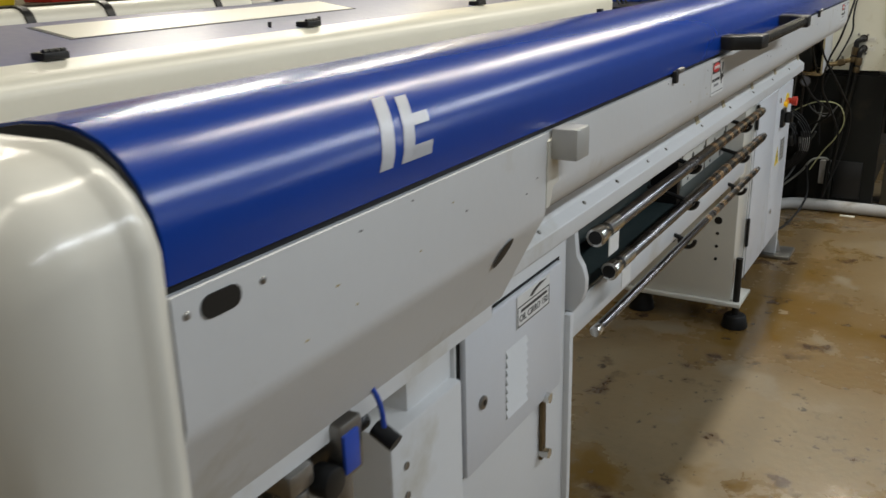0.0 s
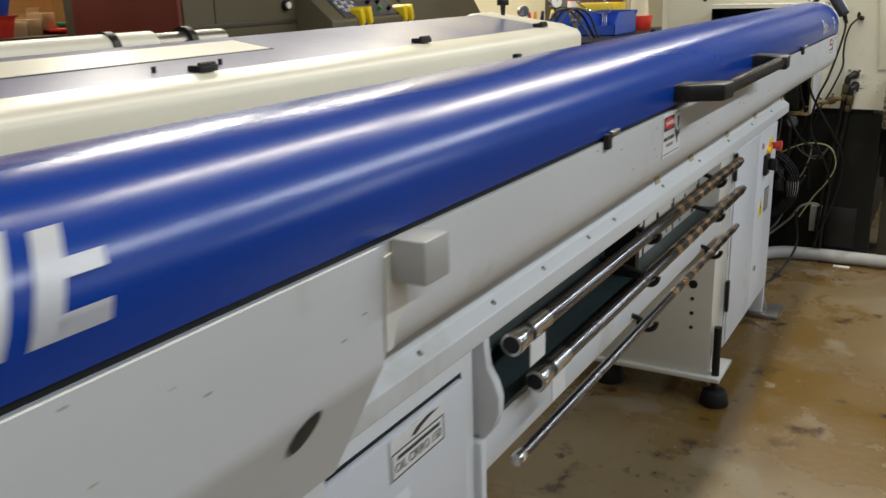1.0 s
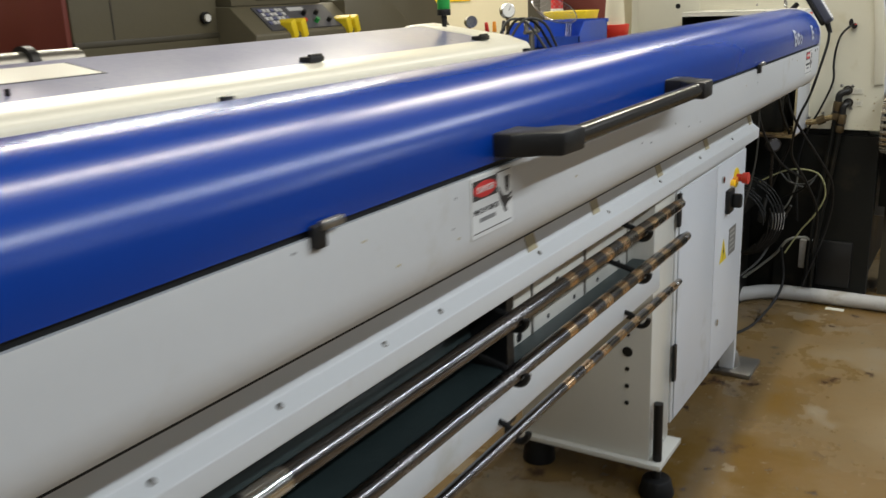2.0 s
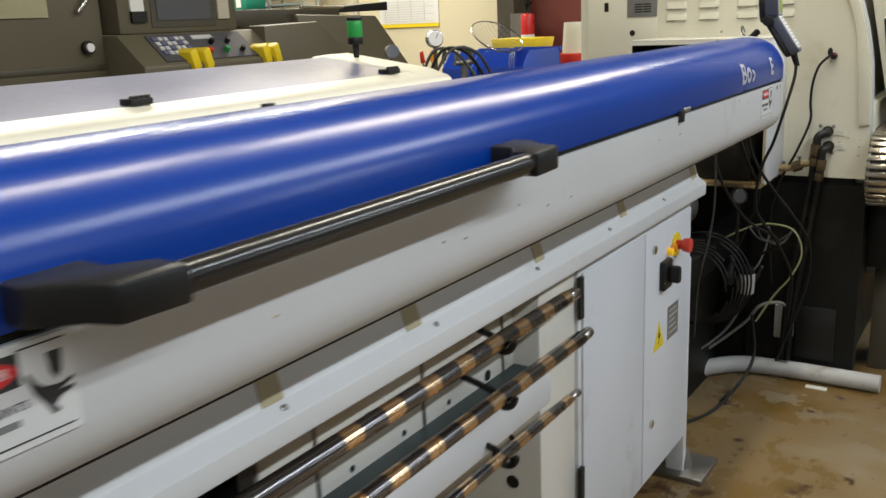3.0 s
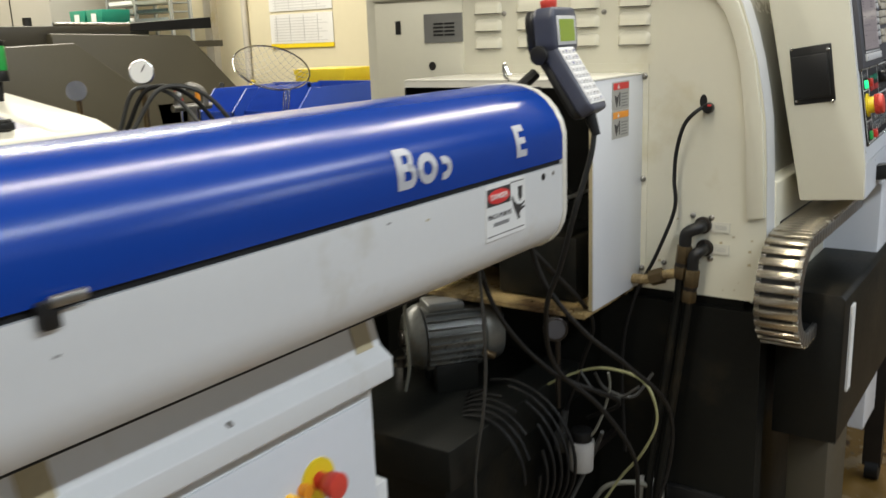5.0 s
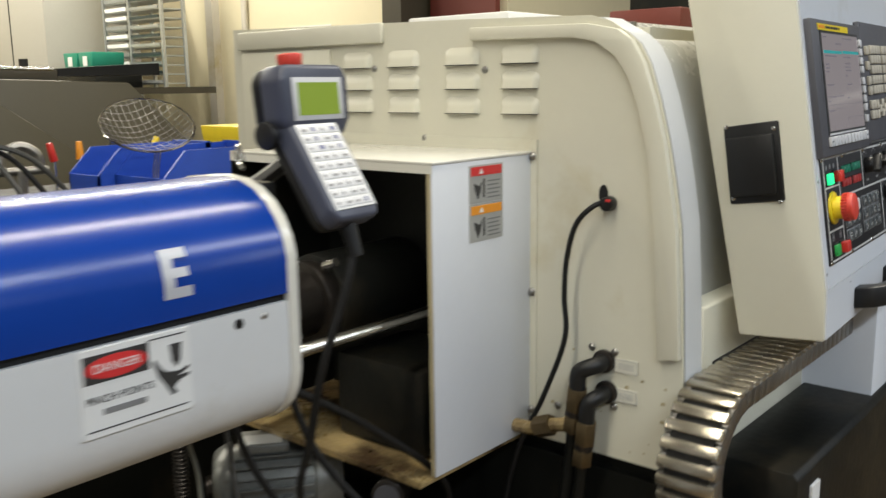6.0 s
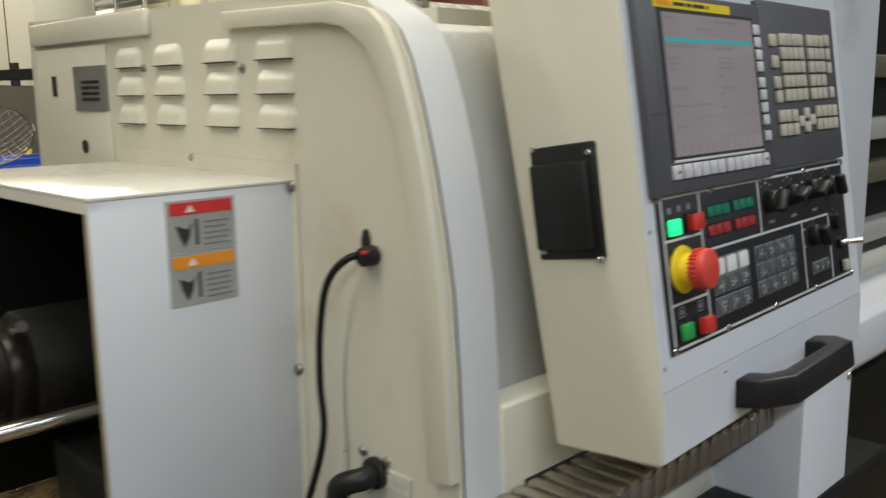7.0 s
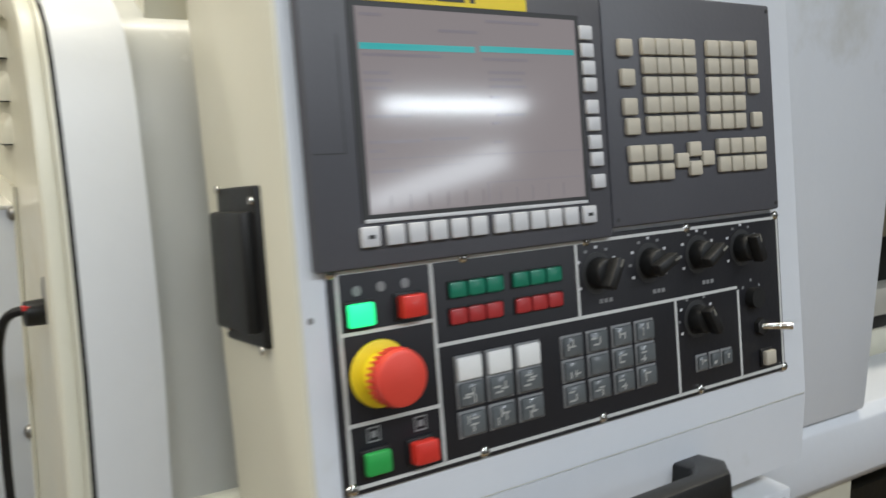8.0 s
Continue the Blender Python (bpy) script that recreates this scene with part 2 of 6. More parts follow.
def box(x0, x1, y0, y1, z0, z1, bevel=0.0, bm=None, seg=2, m=None):
    own = bmesh.new()
    bmesh.ops.create_cube(own, size=1)
    for v in own.verts:
        v.co = Vector(((x0 + x1) / 2 + v.co.x * (x1 - x0), (y0 + y1) / 2 + v.co.y * (y1 - y0), (z0 + z1) / 2 + v.co.z * (z1 - z0)))
    if bevel:
        bmesh.ops.bevel(own, geom=own.edges[:], offset=bevel, segments=seg, profile=0.5, affect="EDGES")
    return merge(bm, own, m)


def merge(bm, own, m=None):
    if m is not None:
        bmesh.ops.transform(own, matrix=m, verts=own.verts)
    if bm is None:
        return own
    me = bpy.data.meshes.new("tmp")
    own.to_mesh(me)
    own.free()
    bm.from_mesh(me)
    bpy.data.meshes.remove(me)
    return bm


def prism(points, a, b, axis="y", bevel=0.0, bm=None, m=None, seg=2):
    """A polygon swept from a to b along an axis. Points are (x, z) for y, (y, z) for x, (x, y) for z."""
    own = bmesh.new()

    def place(p, q):
        return {"y": (p[0], q, p[1]), "x": (q, p[0], p[1]), "z": (p[0], p[1], q)}[axis]

    lo = [own.verts.new(place(p, a)) for p in points]
    hi = [own.verts.new(place(p, b)) for p in points]
    own.faces.new(lo)
    own.faces.new(hi[::-1])
    for k in range(len(points)):
        own.faces.new((lo[k], lo[k - 1], hi[k - 1], hi[k]))
    bmesh.ops.recalc_face_normals(own, faces=own.faces)
    if bevel:
        bmesh.ops.bevel(own, geom=[e for e in own.edges if e.calc_face_angle(0) > 0.5], offset=bevel, segments=seg, profile=0.5, affect="EDGES")
    return merge(bm, own, m)


def cyl(p, q, r, r2=None, seg=24, bevel=0.0, bm=None, m=None):
    p, q = Vector(p), Vector(q)
    own = bmesh.new()
    bmesh.ops.create_cone(own, cap_ends=True, segments=seg, radius1=r, radius2=r if r2 is None else r2, depth=(q - p).length)
    if bevel:
        bmesh.ops.bevel(own, geom=[e for e in own.edges if e.calc_face_angle(0) > 1], offset=bevel, segments=2, profile=0.5, affect="EDGES")
    turn = (q - p).to_track_quat("Z", "Y").to_matrix().to_4x4()
    bmesh.ops.transform(own, matrix=Matrix.Translation((p + q) / 2) @ turn, verts=own.verts)
    return merge(bm, own, m)


def dome(c, r, axis=(0, 0, 1), flat=0.5, bm=None, m=None):
    own = bmesh.new()
    bmesh.ops.create_uvsphere(own, u_segments=16, v_segments=8, radius=r)
    for v in own.verts:
        v.co.z *= flat
    turn = Vector(axis).to_track_quat("Z", "Y").to_matrix().to_4x4()
    bmesh.ops.transform(own, matrix=Matrix.Translation(c) @ turn, verts=own.verts)
    return merge(bm, own, m)


def smooth_path(points, steps=8):
    pts = [Vector(p) for p in points]
    pts = [2 * pts[0] - pts[1]] + pts + [2 * pts[-1] - pts[-2]]
    out = []
    for k in range(1, len(pts) - 2):
        a, b, c, d = pts[k - 1:k + 3]
        for s in range(steps):
            t = s / steps
            out.append(0.5 * (2 * b + (c - a) * t + (2 * a - 5 * b + 4 * c - d) * t * t + (3 * b - a - 3 * c + d) * t ** 3))
    return out + [pts[-2]]


def hose(points, r, seg=10, steps=8, bm=None, smooth=True, ribs=0.0):
    """A round tube along a smooth path."""
    path = smooth_path(points, steps) if smooth else [Vector(p) for p in points]
    own = bmesh.new()
    rings, up = [], Vector((0.31, 0.17, 0.93))
    for k, p in enumerate(path):
        d = (path[min(k + 1, len(path) - 1)] - path[max(k - 1, 0)]).normalized()
        a = d.cross(up)
        a = (a if a.length > 0.05 else d.cross(Vector((1, 0, 0)))).normalized()
        up = a.cross(d).normalized()
        rr = r * (1 + (ribs if k % 2 else 0))
        rings.append([own.verts.new(p + rr * (math.cos(w) * a + math.sin(w) * up)) for w in (2 * math.pi * i / seg for i in range(seg))])
    for k in range(len(rings) - 1):
        for i in range(seg):
            own.faces.new((rings[k][i - 1], rings[k][i], rings[k + 1][i], rings[k + 1][i - 1]))
    own.faces.new(rings[0])
    own.faces.new(rings[-1][::-1])
    return merge(bm, own)


def arc(cx, cz, r, a0, a1, n=8):
    return [(cx + r * math.cos(radians(a0 + (a1 - a0) * k / n)), cz + r * math.sin(radians(a0 + (a1 - a0) * k / n))) for k in range(n + 1)]


def lettering(text, size, m, name, material, parent):
    cu = bpy.data.curves.new(name, "FONT")
    cu.body, cu.size, cu.extrude, cu.align_x, cu.align_y = text, size, 0.0004, "CENTER", "CENTER"
    tmp = bpy.data.objects.new(name, cu)
    me = bpy.data.meshes.new_from_object(tmp)
    bpy.data.objects.remove(tmp)
    bpy.data.curves.remove(cu)
    me.transform(m)
    me.materials.clear()
    me.materials.append(material)
    ob = new(name, me)
    ob.parent = parent
    return ob


# plate on a face that looks along +x: local x = world y, local y = world z
def on_x(x, y, z):
    return Matrix(((0, 0, 1, x), (1, 0, 0, y), (0, 1, 0, z), (0, 0, 0, 1)))


# ---- setting ----
X0, X1, Y0, Y1 = -7.0, 13.0, -3.0, 14.0
FY = 8.15
part("floor", box(X0, X1, Y0, Y1, -0.12, 0.0), FLOORM)
tagged(bpy.data.objects["floor"], "brown oil-stained wet concrete workshop floor", "floor", kind="structure")
tagged(part("wall_north", box(X0, -2.05, FY, FY + 0.15, 0, CEIL), WALLM), "painted workshop wall, cream or fill-lowering grey", "wall", kind="structure")
tagged(part("wall_far", box(-2.05, X1, Y1, Y1 + 0.15, 0, CEIL), WALLD), "painted workshop wall, cream or fill-lowering grey", "wall", kind="structure")
tagged(part("wall_return", box(-2.2, -2.05, FY + 0.15, Y1, 0, CEIL), WALLM), "painted workshop wall, cream or fill-lowering grey", "wall", kind="structure")
# Unseen south and east walls take the fill-lowering grey
tagged(part("wall_south", box(X0, X1, Y0 - 0.15, Y0, 0, CEIL), WALLD), "painted workshop wall, cream or fill-lowering grey", "wall", kind="structure")
tagged(part("wall_west", box(X0 - 0.15, X0, Y0, FY, 0, CEIL), WALLM), "painted workshop wall, cream or fill-lowering grey", "wall", kind="structure")
tagged(part("wall_east", box(X1, X1 + 0.15, Y0, Y1, 0, CEIL), WALLD), "painted workshop wall, cream or fill-lowering grey", "wall", kind="structure")
tagged(part("ceiling", box(X0, X1, Y0, Y1, CEIL, CEIL + 0.1), CEILM), "plain grey workshop ceiling", "ceiling", kind="structure")
# Unseen emissive strip, added to put glare on the lathe screen
hw = tagged(part("glare_strip", box(9.0, 12.9, Y1 - 0.02, Y1, 3.12, 3.5), mat("glare_strip_glow", (0.85, 0.93, 1.0), 0.3, emit=12.0)), "unseen glowing strip in the far wall, added for glare on the lathe screen", "window", kind="structure")
part("glare_strip_frame", box(8.95, 12.95, Y1 - 0.04, Y1 - 0.001, 3.08, 3.12), PAPER, hw)
for k in range(2):
    part("glare_strip_bar", box(8.96 + 3.94 * k, 9.0 + 3.94 * k, Y1 - 0.04, Y1 - 0.02, 3.12, 3.5), PAPER, hw)
# Fittings for all lamps, the added background fill included
for lx, ly, lc, lp in LAMPS:
    fx = thing("ceiling_light", "unseen white strip fitting at an inferred or added ceiling lamp", "light", group="ceiling strip lights")
    part("housing", prism([(lx - 0.12, CEIL - 0.1), (lx - 0.05, CEIL - 0.02), (lx + 0.05, CEIL - 0.02), (lx + 0.12, CEIL - 0.1)], ly - 1.0, ly + 1.0), PAPER, fx)
    part("hanger", cyl((lx, ly, CEIL - 0.03), (lx, ly, CEIL), 0.02), PAPER, fx)


# ---- bar feeder ----
LID_A, LID_B = 0.475, 4.906
feeder = thing("bar_feeder", "long white bar feeder with a glossy blue lid", "bar feeder")
LIDP = [(0.0, 1.258)] + [(0.0, 1.30), (-0.006, 1.322), (-0.018, 1.343), (-0.034, 1.361), (-0.055, 1.375), (-0.080, 1.3835), (-0.11, 1.387), (-0.15, 1.385),
        (-0.20, 1.3775), (-0.26, 1.364), (-0.32, 1.345), (-0.37, 1.322), (-0.41, 1.29), (-0.43, 1.255)]
lid = part("lid", prism(LIDP, LID_A, LID_B), BLUE, feeder, "glossy blue curved lid")
BODYP = [(0.0, 1.249), (0.0, 1.166), (-0.004, 1.145), (-0.013, 1.126), (-0.027, 1.110), (-0.050, 1.096), (-0.085, 1.087), (-0.16, 1.082), (-0.43, 1.082), (-0.43, 1.249)]
part("body", prism([(x - 0.0, z) for x, z in BODYP], 1.232, 4.905), WHITE, feeder, "white painted folded steel trough")
part("seam_gasket", box(-0.42, -0.006, LID_A, LID_B, 1.2485, 1.2585), RUBBER, feeder)
part("lower_seam", cyl((-0.052, 1.25, 1.0945), (-0.052, 4.56, 1.0945), 0.0024, seg=8), RUBBER, feeder)
part("trough_spine", box(-0.40, -0.18, 1.25, 4.88, 1.070, 1.083), DULL, feeder)
ENDP = LIDP + [(x, z) for x, z in reversed(BODYP)]


def grown(points, d, cx=-0.2, cz=1.235):
    return [(x + d * (1 if x > cx else -1), z + d * (1 if z > cz else -1)) for x, z in points]


part("end_rim", prism(grown(ENDP, 0.002), 4.906, 4.922, bevel=0.004), HOOD, feeder, "cream rubbed end rim")

# hood at the near end
HOODP = [(0.004, 0.93), (0.006, 1.16), (0.006, 1.30), (-0.002, 1.328), (-0.016, 1.352), (-0.034, 1.371), (-0.058, 1.386), (-0.09, 1.393), (-0.2, 1.393),
         (-0.38, 1.36), (-0.43, 1.30), (-0.44, 0.93)]
HOODP = [(x, z if z < 1.25 else 1.25 + (z - 1.25) * 0.87) for x, z in HOODP]
own = bmesh.new()
rows = []
for yy, d in [(0.325 + 0.085 * (1 - math.cos(radians(a))), -0.085 * (1 - math.sin(radians(a)))) for a in range(0, 91, 15)] + [(0.436, 0.0), (0.441, 0.0015), (0.446, 0.0045), (0.453, 0.0062), (0.460, 0.0050), (0.465, 0.002), (0.470, 0.001)]:
    rows.append([own.verts.new((x, yy, z)) for x, z in grown(HOODP, d - 0.004)])
for a, b in zip(rows, rows[1:]):
    for k in range(len(a)):
        own.faces.new((a[k - 1], a[k], b[k], b[k - 1]))
own.faces.new(rows[0]), own.faces.new(rows[-1])
part("end_hood", own, HOOD, feeder, "cream moulded end hood with a raised rim")
part("hood_seal", prism(grown(LIDP, -0.003), 0.470, 0.4755), RUBBER, feeder)
# long front panel of the drive housing, folded inwards below
part("front_panel", prism([(0.004, 1.249), (0.004, 1.128), (0.001, 1.114), (-0.006, 1.102), (-0.074, 0.968), (-0.090, 0.972), (-0.03, 1.085), (-0.02, 1.249)], 0.472, 1.231, bevel=0.0), WHITE, feeder, "white folded front panel")
part("latch_slot", prism([(0.50 + px, 1.228 + pz) for px, pz in arc(0.014, 0, 0.011, 90, 270, 6) + arc(0.042, 0, 0.011, -90, 90, 6)], -0.002, 0.0055, "x"), BLACK, feeder, "black latch recess")
for yy in (0.487, 0.583):
    part("screw", dome((0.0045, yy, 1.229), 0.004, (1, 0, 0)), DULL, feeder)
own = bmesh.new()
SLD = Vector((-0.452, 0, -0.892))
SC0 = Vector((-0.0095, 1.106, 1.095))
ring = [own.verts.new(SC0 + Vector((0.0022, 0, -0.001)) + Vector((0, 0.017, 0)) * math.cos(k * math.pi / 10) - SLD * 0.025 * math.sin(k * math.pi / 10) + Vector((0, 0.007, 0)) * math.sin(k * math.pi / 10)) for k in range(20)]
own.faces.new(ring)
part("latch_slot", own, BLACK, feeder, "black oval hole")
part("drive_housing", box(-0.43, -0.09, 0.3, 1.23, 0.93, 1.249), WHITE, feeder)
# beam and ledge below the trough
part("beam", prism([(-0.172, 1.074), (-0.168, 1.055), (-0.150, 0.996), (-0.126, 0.979), (-0.126, 0.945), (-0.155, 0.926), (-0.42, 0.926), (-0.42, 1.074)], 1.236, 4.56, bevel=0.002), WHITE, feeder, "white support beam with a sloped ledge")
for yy in (1.53, 1.77, 1.98, 2.215, 2.375, 2.75, 3.12, 3.49, 3.86, 4.23):
    part("screw", dome((-0.139, yy, 0.9895), 0.0052, (0.6, 0, 0.8)), DULL, feeder)
for yy in (2.72, 3.05, 3.5, 3.95, 4.5):
    part("tape_mark", prism([(-0.1665, 1.053), (-0.1490, 0.9965), (-0.1480, 0.9970), (-0.1655, 1.0535)], yy, yy + 0.04), GLUE, feeder, "yellowed glue mark")
# front cabinet with its louvred door
part("front_cabinet", box(-0.43, -0.168, 1.236, 1.745, 0.09, 0.93, 0.004), WHITE, feeder, "white steel pedestal cabinet")
door = part("cabinet_door", box(-0.168, -0.154, 1.252, 1.69, 0.585, 0.878, 0.003), DOORW, feeder, "white louvred door")
part("door_gap", box(-0.17, -0.1665, 1.242, 1.70, 0.58, 0.883), RUBBER, feeder)
for k in range(8):
    z = 0.632 + k * 0.0188
    part("louvre", prism([(-0.155, z), (-0.1485, z + 0.001), (-0.1545, z + 0.016)], 1.412, 1.505), WHITE, door)
    part("slot", box(-0.1555, -0.1536, 1.413, 1.504, z - 0.0022, z - 0.0004), RUBBER, door)
lk = part("lock", cyl((-0.156, 1.312, 0.717), (-0.148, 1.312, 0.717), 0.013, bevel=0.002), DULL, door, "chrome cam lock")
part("key_slot", cyl((-0.149, 1.312, 0.717), (-0.1470, 1.312, 0.717), 0.006, seg=12), BLACK, lk)
part("gauge_sleeve", box(-0.168, -0.158, 1.603, 1.625, 0.43, 0.60, 0.004), BRASS, feeder, "amber oil level gauge")
for zz in (0.447, 0.585):
    part("gauge_nut", cyl((-0.17, 1.614, zz), (-0.145, 1.614, zz), 0.013, seg=6), CHROME, feeder)
part("side_flange", box(-0.43, -0.155, 1.745, 1.766, 0.09, 0.73, 0.003), WHITE, feeder)
part("side_plate", prism([(-0.43, 0.66)] + [(-0.43, 0.925), (-0.16, 0.925)] + arc(-0.23, 0.80, 0.10, 40, -60, 6), 1.768, 1.79, bevel=0.002), WHITE, feeder, "white rounded tray end plate")
sign = tagged(part("oil_sign", box(-0.1535, -0.1515, 1.458, 1.615, 0.8060, 0.8740), PAPER), "white oil grade label with a black arch logo", "label")
for b0, b1, c0, c1 in ((1.460, 1.613, 0.8080, 0.8105), (1.460, 1.613, 0.8490, 0.8515), (1.460, 1.4625, 0.8080, 0.8510), (1.6105, 1.613, 0.8080, 0.8510)):
    part("border", box(-0.1517, -0.151, b0, b1, c0, c1), INK, sign)
part("logo", prism([(1.515, 0.8580), (1.535, 0.8670), (1.565, 0.8720), (1.60, 0.8690), (1.57, 0.8660), (1.545, 0.8610), (1.527, 0.8550)], -0.1517, -0.151, "x"), INK, sign)
part("text_bar", box(-0.1517, -0.151, 1.475, 1.60, 0.8370, 0.8430), INK, sign)
lettering("OIL CIRRO 150", 0.0205, on_x(-0.1512, 1.536, 0.8240), "text", INK, sign)
# pedestal beside the cabinet
part("pedestal", box(-0.40, -0.175, 1.09, 1.236, 0.0, 0.965, 0.004), WHITE, feeder)
part("pedestal_box", box(-0.36, -0.152, 1.005, 1.236, 0.0, 0.80, 0.008), WHITE, feeder)
for k in range(8):
    part("bolt_hole", cyl((-0.153, 1.045, 0.73 - k * 0.055), (-0.1495, 1.045, 0.73 - k * 0.055), 0.007, seg=12), DULL, feeder)
# rod bay
part("bay_back", box(-0.43, -0.40, 1.79, 3.75, 0.60, 0.93), TEALD, feeder, "dark teal tray back")
part("bay_bracket", box(-0.30, -0.19, 2.70, 2.73, 0.62, 0.92), BLACK, feeder)
part("bay_tube", cyl((-0.33, 1.80, 0.80), (-0.33, 3.4, 0.80), 0.055), TEALD, feeder)
part("bay_rail", box(-0.40, -0.168, 1.768, 3.60, 0.65, 0.735, 0.004), WHITE, feeder, "white lower rail")
part("bay_floor", box(-0.40, -0.172, 1.79, 3.74, 0.735, 0.745), TEALD, feeder)
part("bay_divider", box(-0.30, -0.235, 2.78, 3.555, 0.655, 0.925, 0.004), HOOD, feeder, "cream perforated panel")
for yy in (2.9, 3.2, 3.5):
    part("rib", box(-0.235, -0.231, yy, yy + 0.006, 0.66, 0.92), DULL, feeder)
for k in range(14):
    part("panel_hole", cyl((-0.236, 2.84 + 0.05 * k, 0.76 + 0.07 * (k % 3)), (-0.2335, 2.84 + 0.05 * k, 0.76 + 0.07 * (k % 3)), 0.012 if k % 4 == 0 else 0.006, seg=10), BLACK, feeder)
for yy in (2.62, 3.32):
    for zz in (0.897, 0.784, 0.661):
        pts = [(-0.128 + 0.024 * math.cos(radians(a)), yy, zz + 0.024 * math.sin(radians(a))) for a in range(170, 361, 19)]
        part("hook", hose([(-0.26, yy, zz + 0.03)] + pts, 0.007, 8, 3), BLACK, feeder)
# rear leg with adjusting foot
part("leg", box(-0.60, -0.172, 3.555, 3.735, 0.11, 0.93, 0.005), HOOD, feeder, "cream box leg with a row of holes")
part("leg_foot_plate", box(-0.62, -0.13, 3.535, 3.74, 0.095, 0.112, 0.003), HOOD, feeder)
for k in range(7):
    part("leg_hole", cyl((-0.245, 3.553, 0.62 - 0.055 * k), (-0.245, 3.557, 0.62 - 0.055 * k), 0.016 if k == 3 else 0.007, seg=12), BLACK, feeder)
part("foot_stud", cyl((-0.152, 3.572, 0.05), (-0.152, 3.572, 0.30), 0.014), BLACK, feeder)
part("foot", cyl((-0.152, 3.572, 0.0), (-0.152, 3.572, 0.055), 0.055, 0.042, bevel=0.006), RUBBER, feeder, "round black rubber foot")
part("foot", cyl((-0.56, 3.6, 0.0), (-0.56, 3.6, 0.095), 0.055, 0.042, bevel=0.006), RUBBER, feeder)
# control cabinet
part("control_cabinet", box(-0.44, -0.170, 3.748, 4.555, 0.15, 0.926, 0.004), WHITE, feeder, "white electrical cabinet")
part("cabinet_door", box(-0.170, -0.164, 3.765, 4.160, 0.16, 0.905, 0.0025), DOORW, feeder)
part("cabinet_door", box(-0.170, -0.164, 4.167, 4.545, 0.16, 0.905, 0.0025), DOORW, feeder)
part("edge_strip", box(-0.168, -0.158, 3.738, 3.756, 0.80, 0.90), BLACK, feeder)
part("edge_strip", box(-0.168, -0.158, 3.738, 3.756, 0.30, 0.42), BLACK, feeder)
part("lock", cyl((-0.166, 4.228, 0.848), (-0.158, 4.228, 0.848), 0.012), CHROME, feeder)
part("lock", cyl((-0.166, 4.225, 0.331), (-0.158, 4.225, 0.331), 0.012), CHROME, feeder)
sw = part("rotary_switch", box(-0.166, -0.148, 4.275, 4.345, 0.715, 0.80, 0.006), BLACK, feeder, "black rotary main switch")
part("switch_knob", box(-0.15, -0.115, 4.30, 4.325, 0.735, 0.785, 0.008), BLACK, sw)
part("key_switch", cyl((-0.166, 4.365, 0.745), (-0.14, 4.365, 0.745), 0.012), BLACK, feeder)
es = part("emergency_stop", cyl((-0.166, 4.408, 0.822), (-0.160, 4.408, 0.822), 0.035), YELLOW, feeder, "red stop button on a yellow disc")
part("button_stem", cyl((-0.162, 4.408, 0.822), (-0.135, 4.408, 0.822), 0.014), RED, es)
part("button_cap", cyl((-0.142, 4.408, 0.822), (-0.118, 4.408, 0.822), 0.019, 0.022, bevel=0.004), ESTOP, es)
part("indicator", cyl((-0.166, 4.345, 0.815), (-0.15, 4.345, 0.815), 0.011), mat("amber_lamp", (0.9, 0.5, 0.02), 0.3, emit=0.3), feeder, "amber pilot lamp")
part("indicator", cyl((-0.166, 4.375, 0.820), (-0.15, 4.375, 0.820), 0.011), ORANGE, feeder)
tri = part("warning_triangle", prism([(4.235, 0.545), (4.32, 0.545), (4.278, 0.625)], -0.1645, -0.1625, "x"), YELLOW, feeder, "yellow high voltage triangle")
part("bolt_mark", prism([(4.279, 0.608), (4.268, 0.578), (4.278, 0.58), (4.272, 0.556), (4.289, 0.588), (4.279, 0.586)], -0.1627, -0.1618, "x"), INK, tri)
rp = part("rating_plate", box(-0.1645, -0.1625, 4.35, 4.44, 0.545, 0.645), GREYPL, feeder, "grey rating plate")
for k in range(5):
    part("text_bar", box(-0.1627, -0.162, 4.36, 4.43 - 0.01 * (k % 3), 0.56 + 0.017 * k, 0.566 + 0.017 * k), SILVERL, rp)
part("foot_stud", cyl((-0.20, 4.60, 0.06), (-0.20, 4.60, 0.34), 0.016), DARKST, feeder)
part("foot_plate", box(-0.28, -0.10, 4.52, 4.70, 0.0, 0.02, 0.004), DULL, feeder)
part("foot", cyl((-0.20, 4.60, 0.018), (-0.20, 4.60, 0.08), 0.045, 0.03, bevel=0.005), DULL, feeder)
part("corner_post", box(-0.23, -0.172, 4.556, 4.585, 0.0, 0.74, 0.003), WHITE, feeder)
# lid latches, sensor bracket, lid pull bar
for yy in (1.914, 3.922):
    lt = part("latch", box(-0.004, 0.009, yy - 0.009, yy + 0.011, 1.236, 1.262, 0.002), BLACK, feeder, "small black spring latch")
    part("latch_lever", box(0.004, 0.014, yy + 0.0, yy + 0.038, 1.256, 1.267, 0.003), DULL, lt)
br = part("sensor_bracket", prism([(1.236, 1.13), (1.243, 1.235), (1.275, 1.24), (1.285, 1.165), (1.262, 1.16), (1.25, 1.13)], 0.0, 0.003, "x"), HOOD, feeder)
part("sensor_box", box(0.003, 0.046, 1.252, 1.304, 1.205, 1.254, 0.003), SILVERL, br, "small pale metal sensor box")


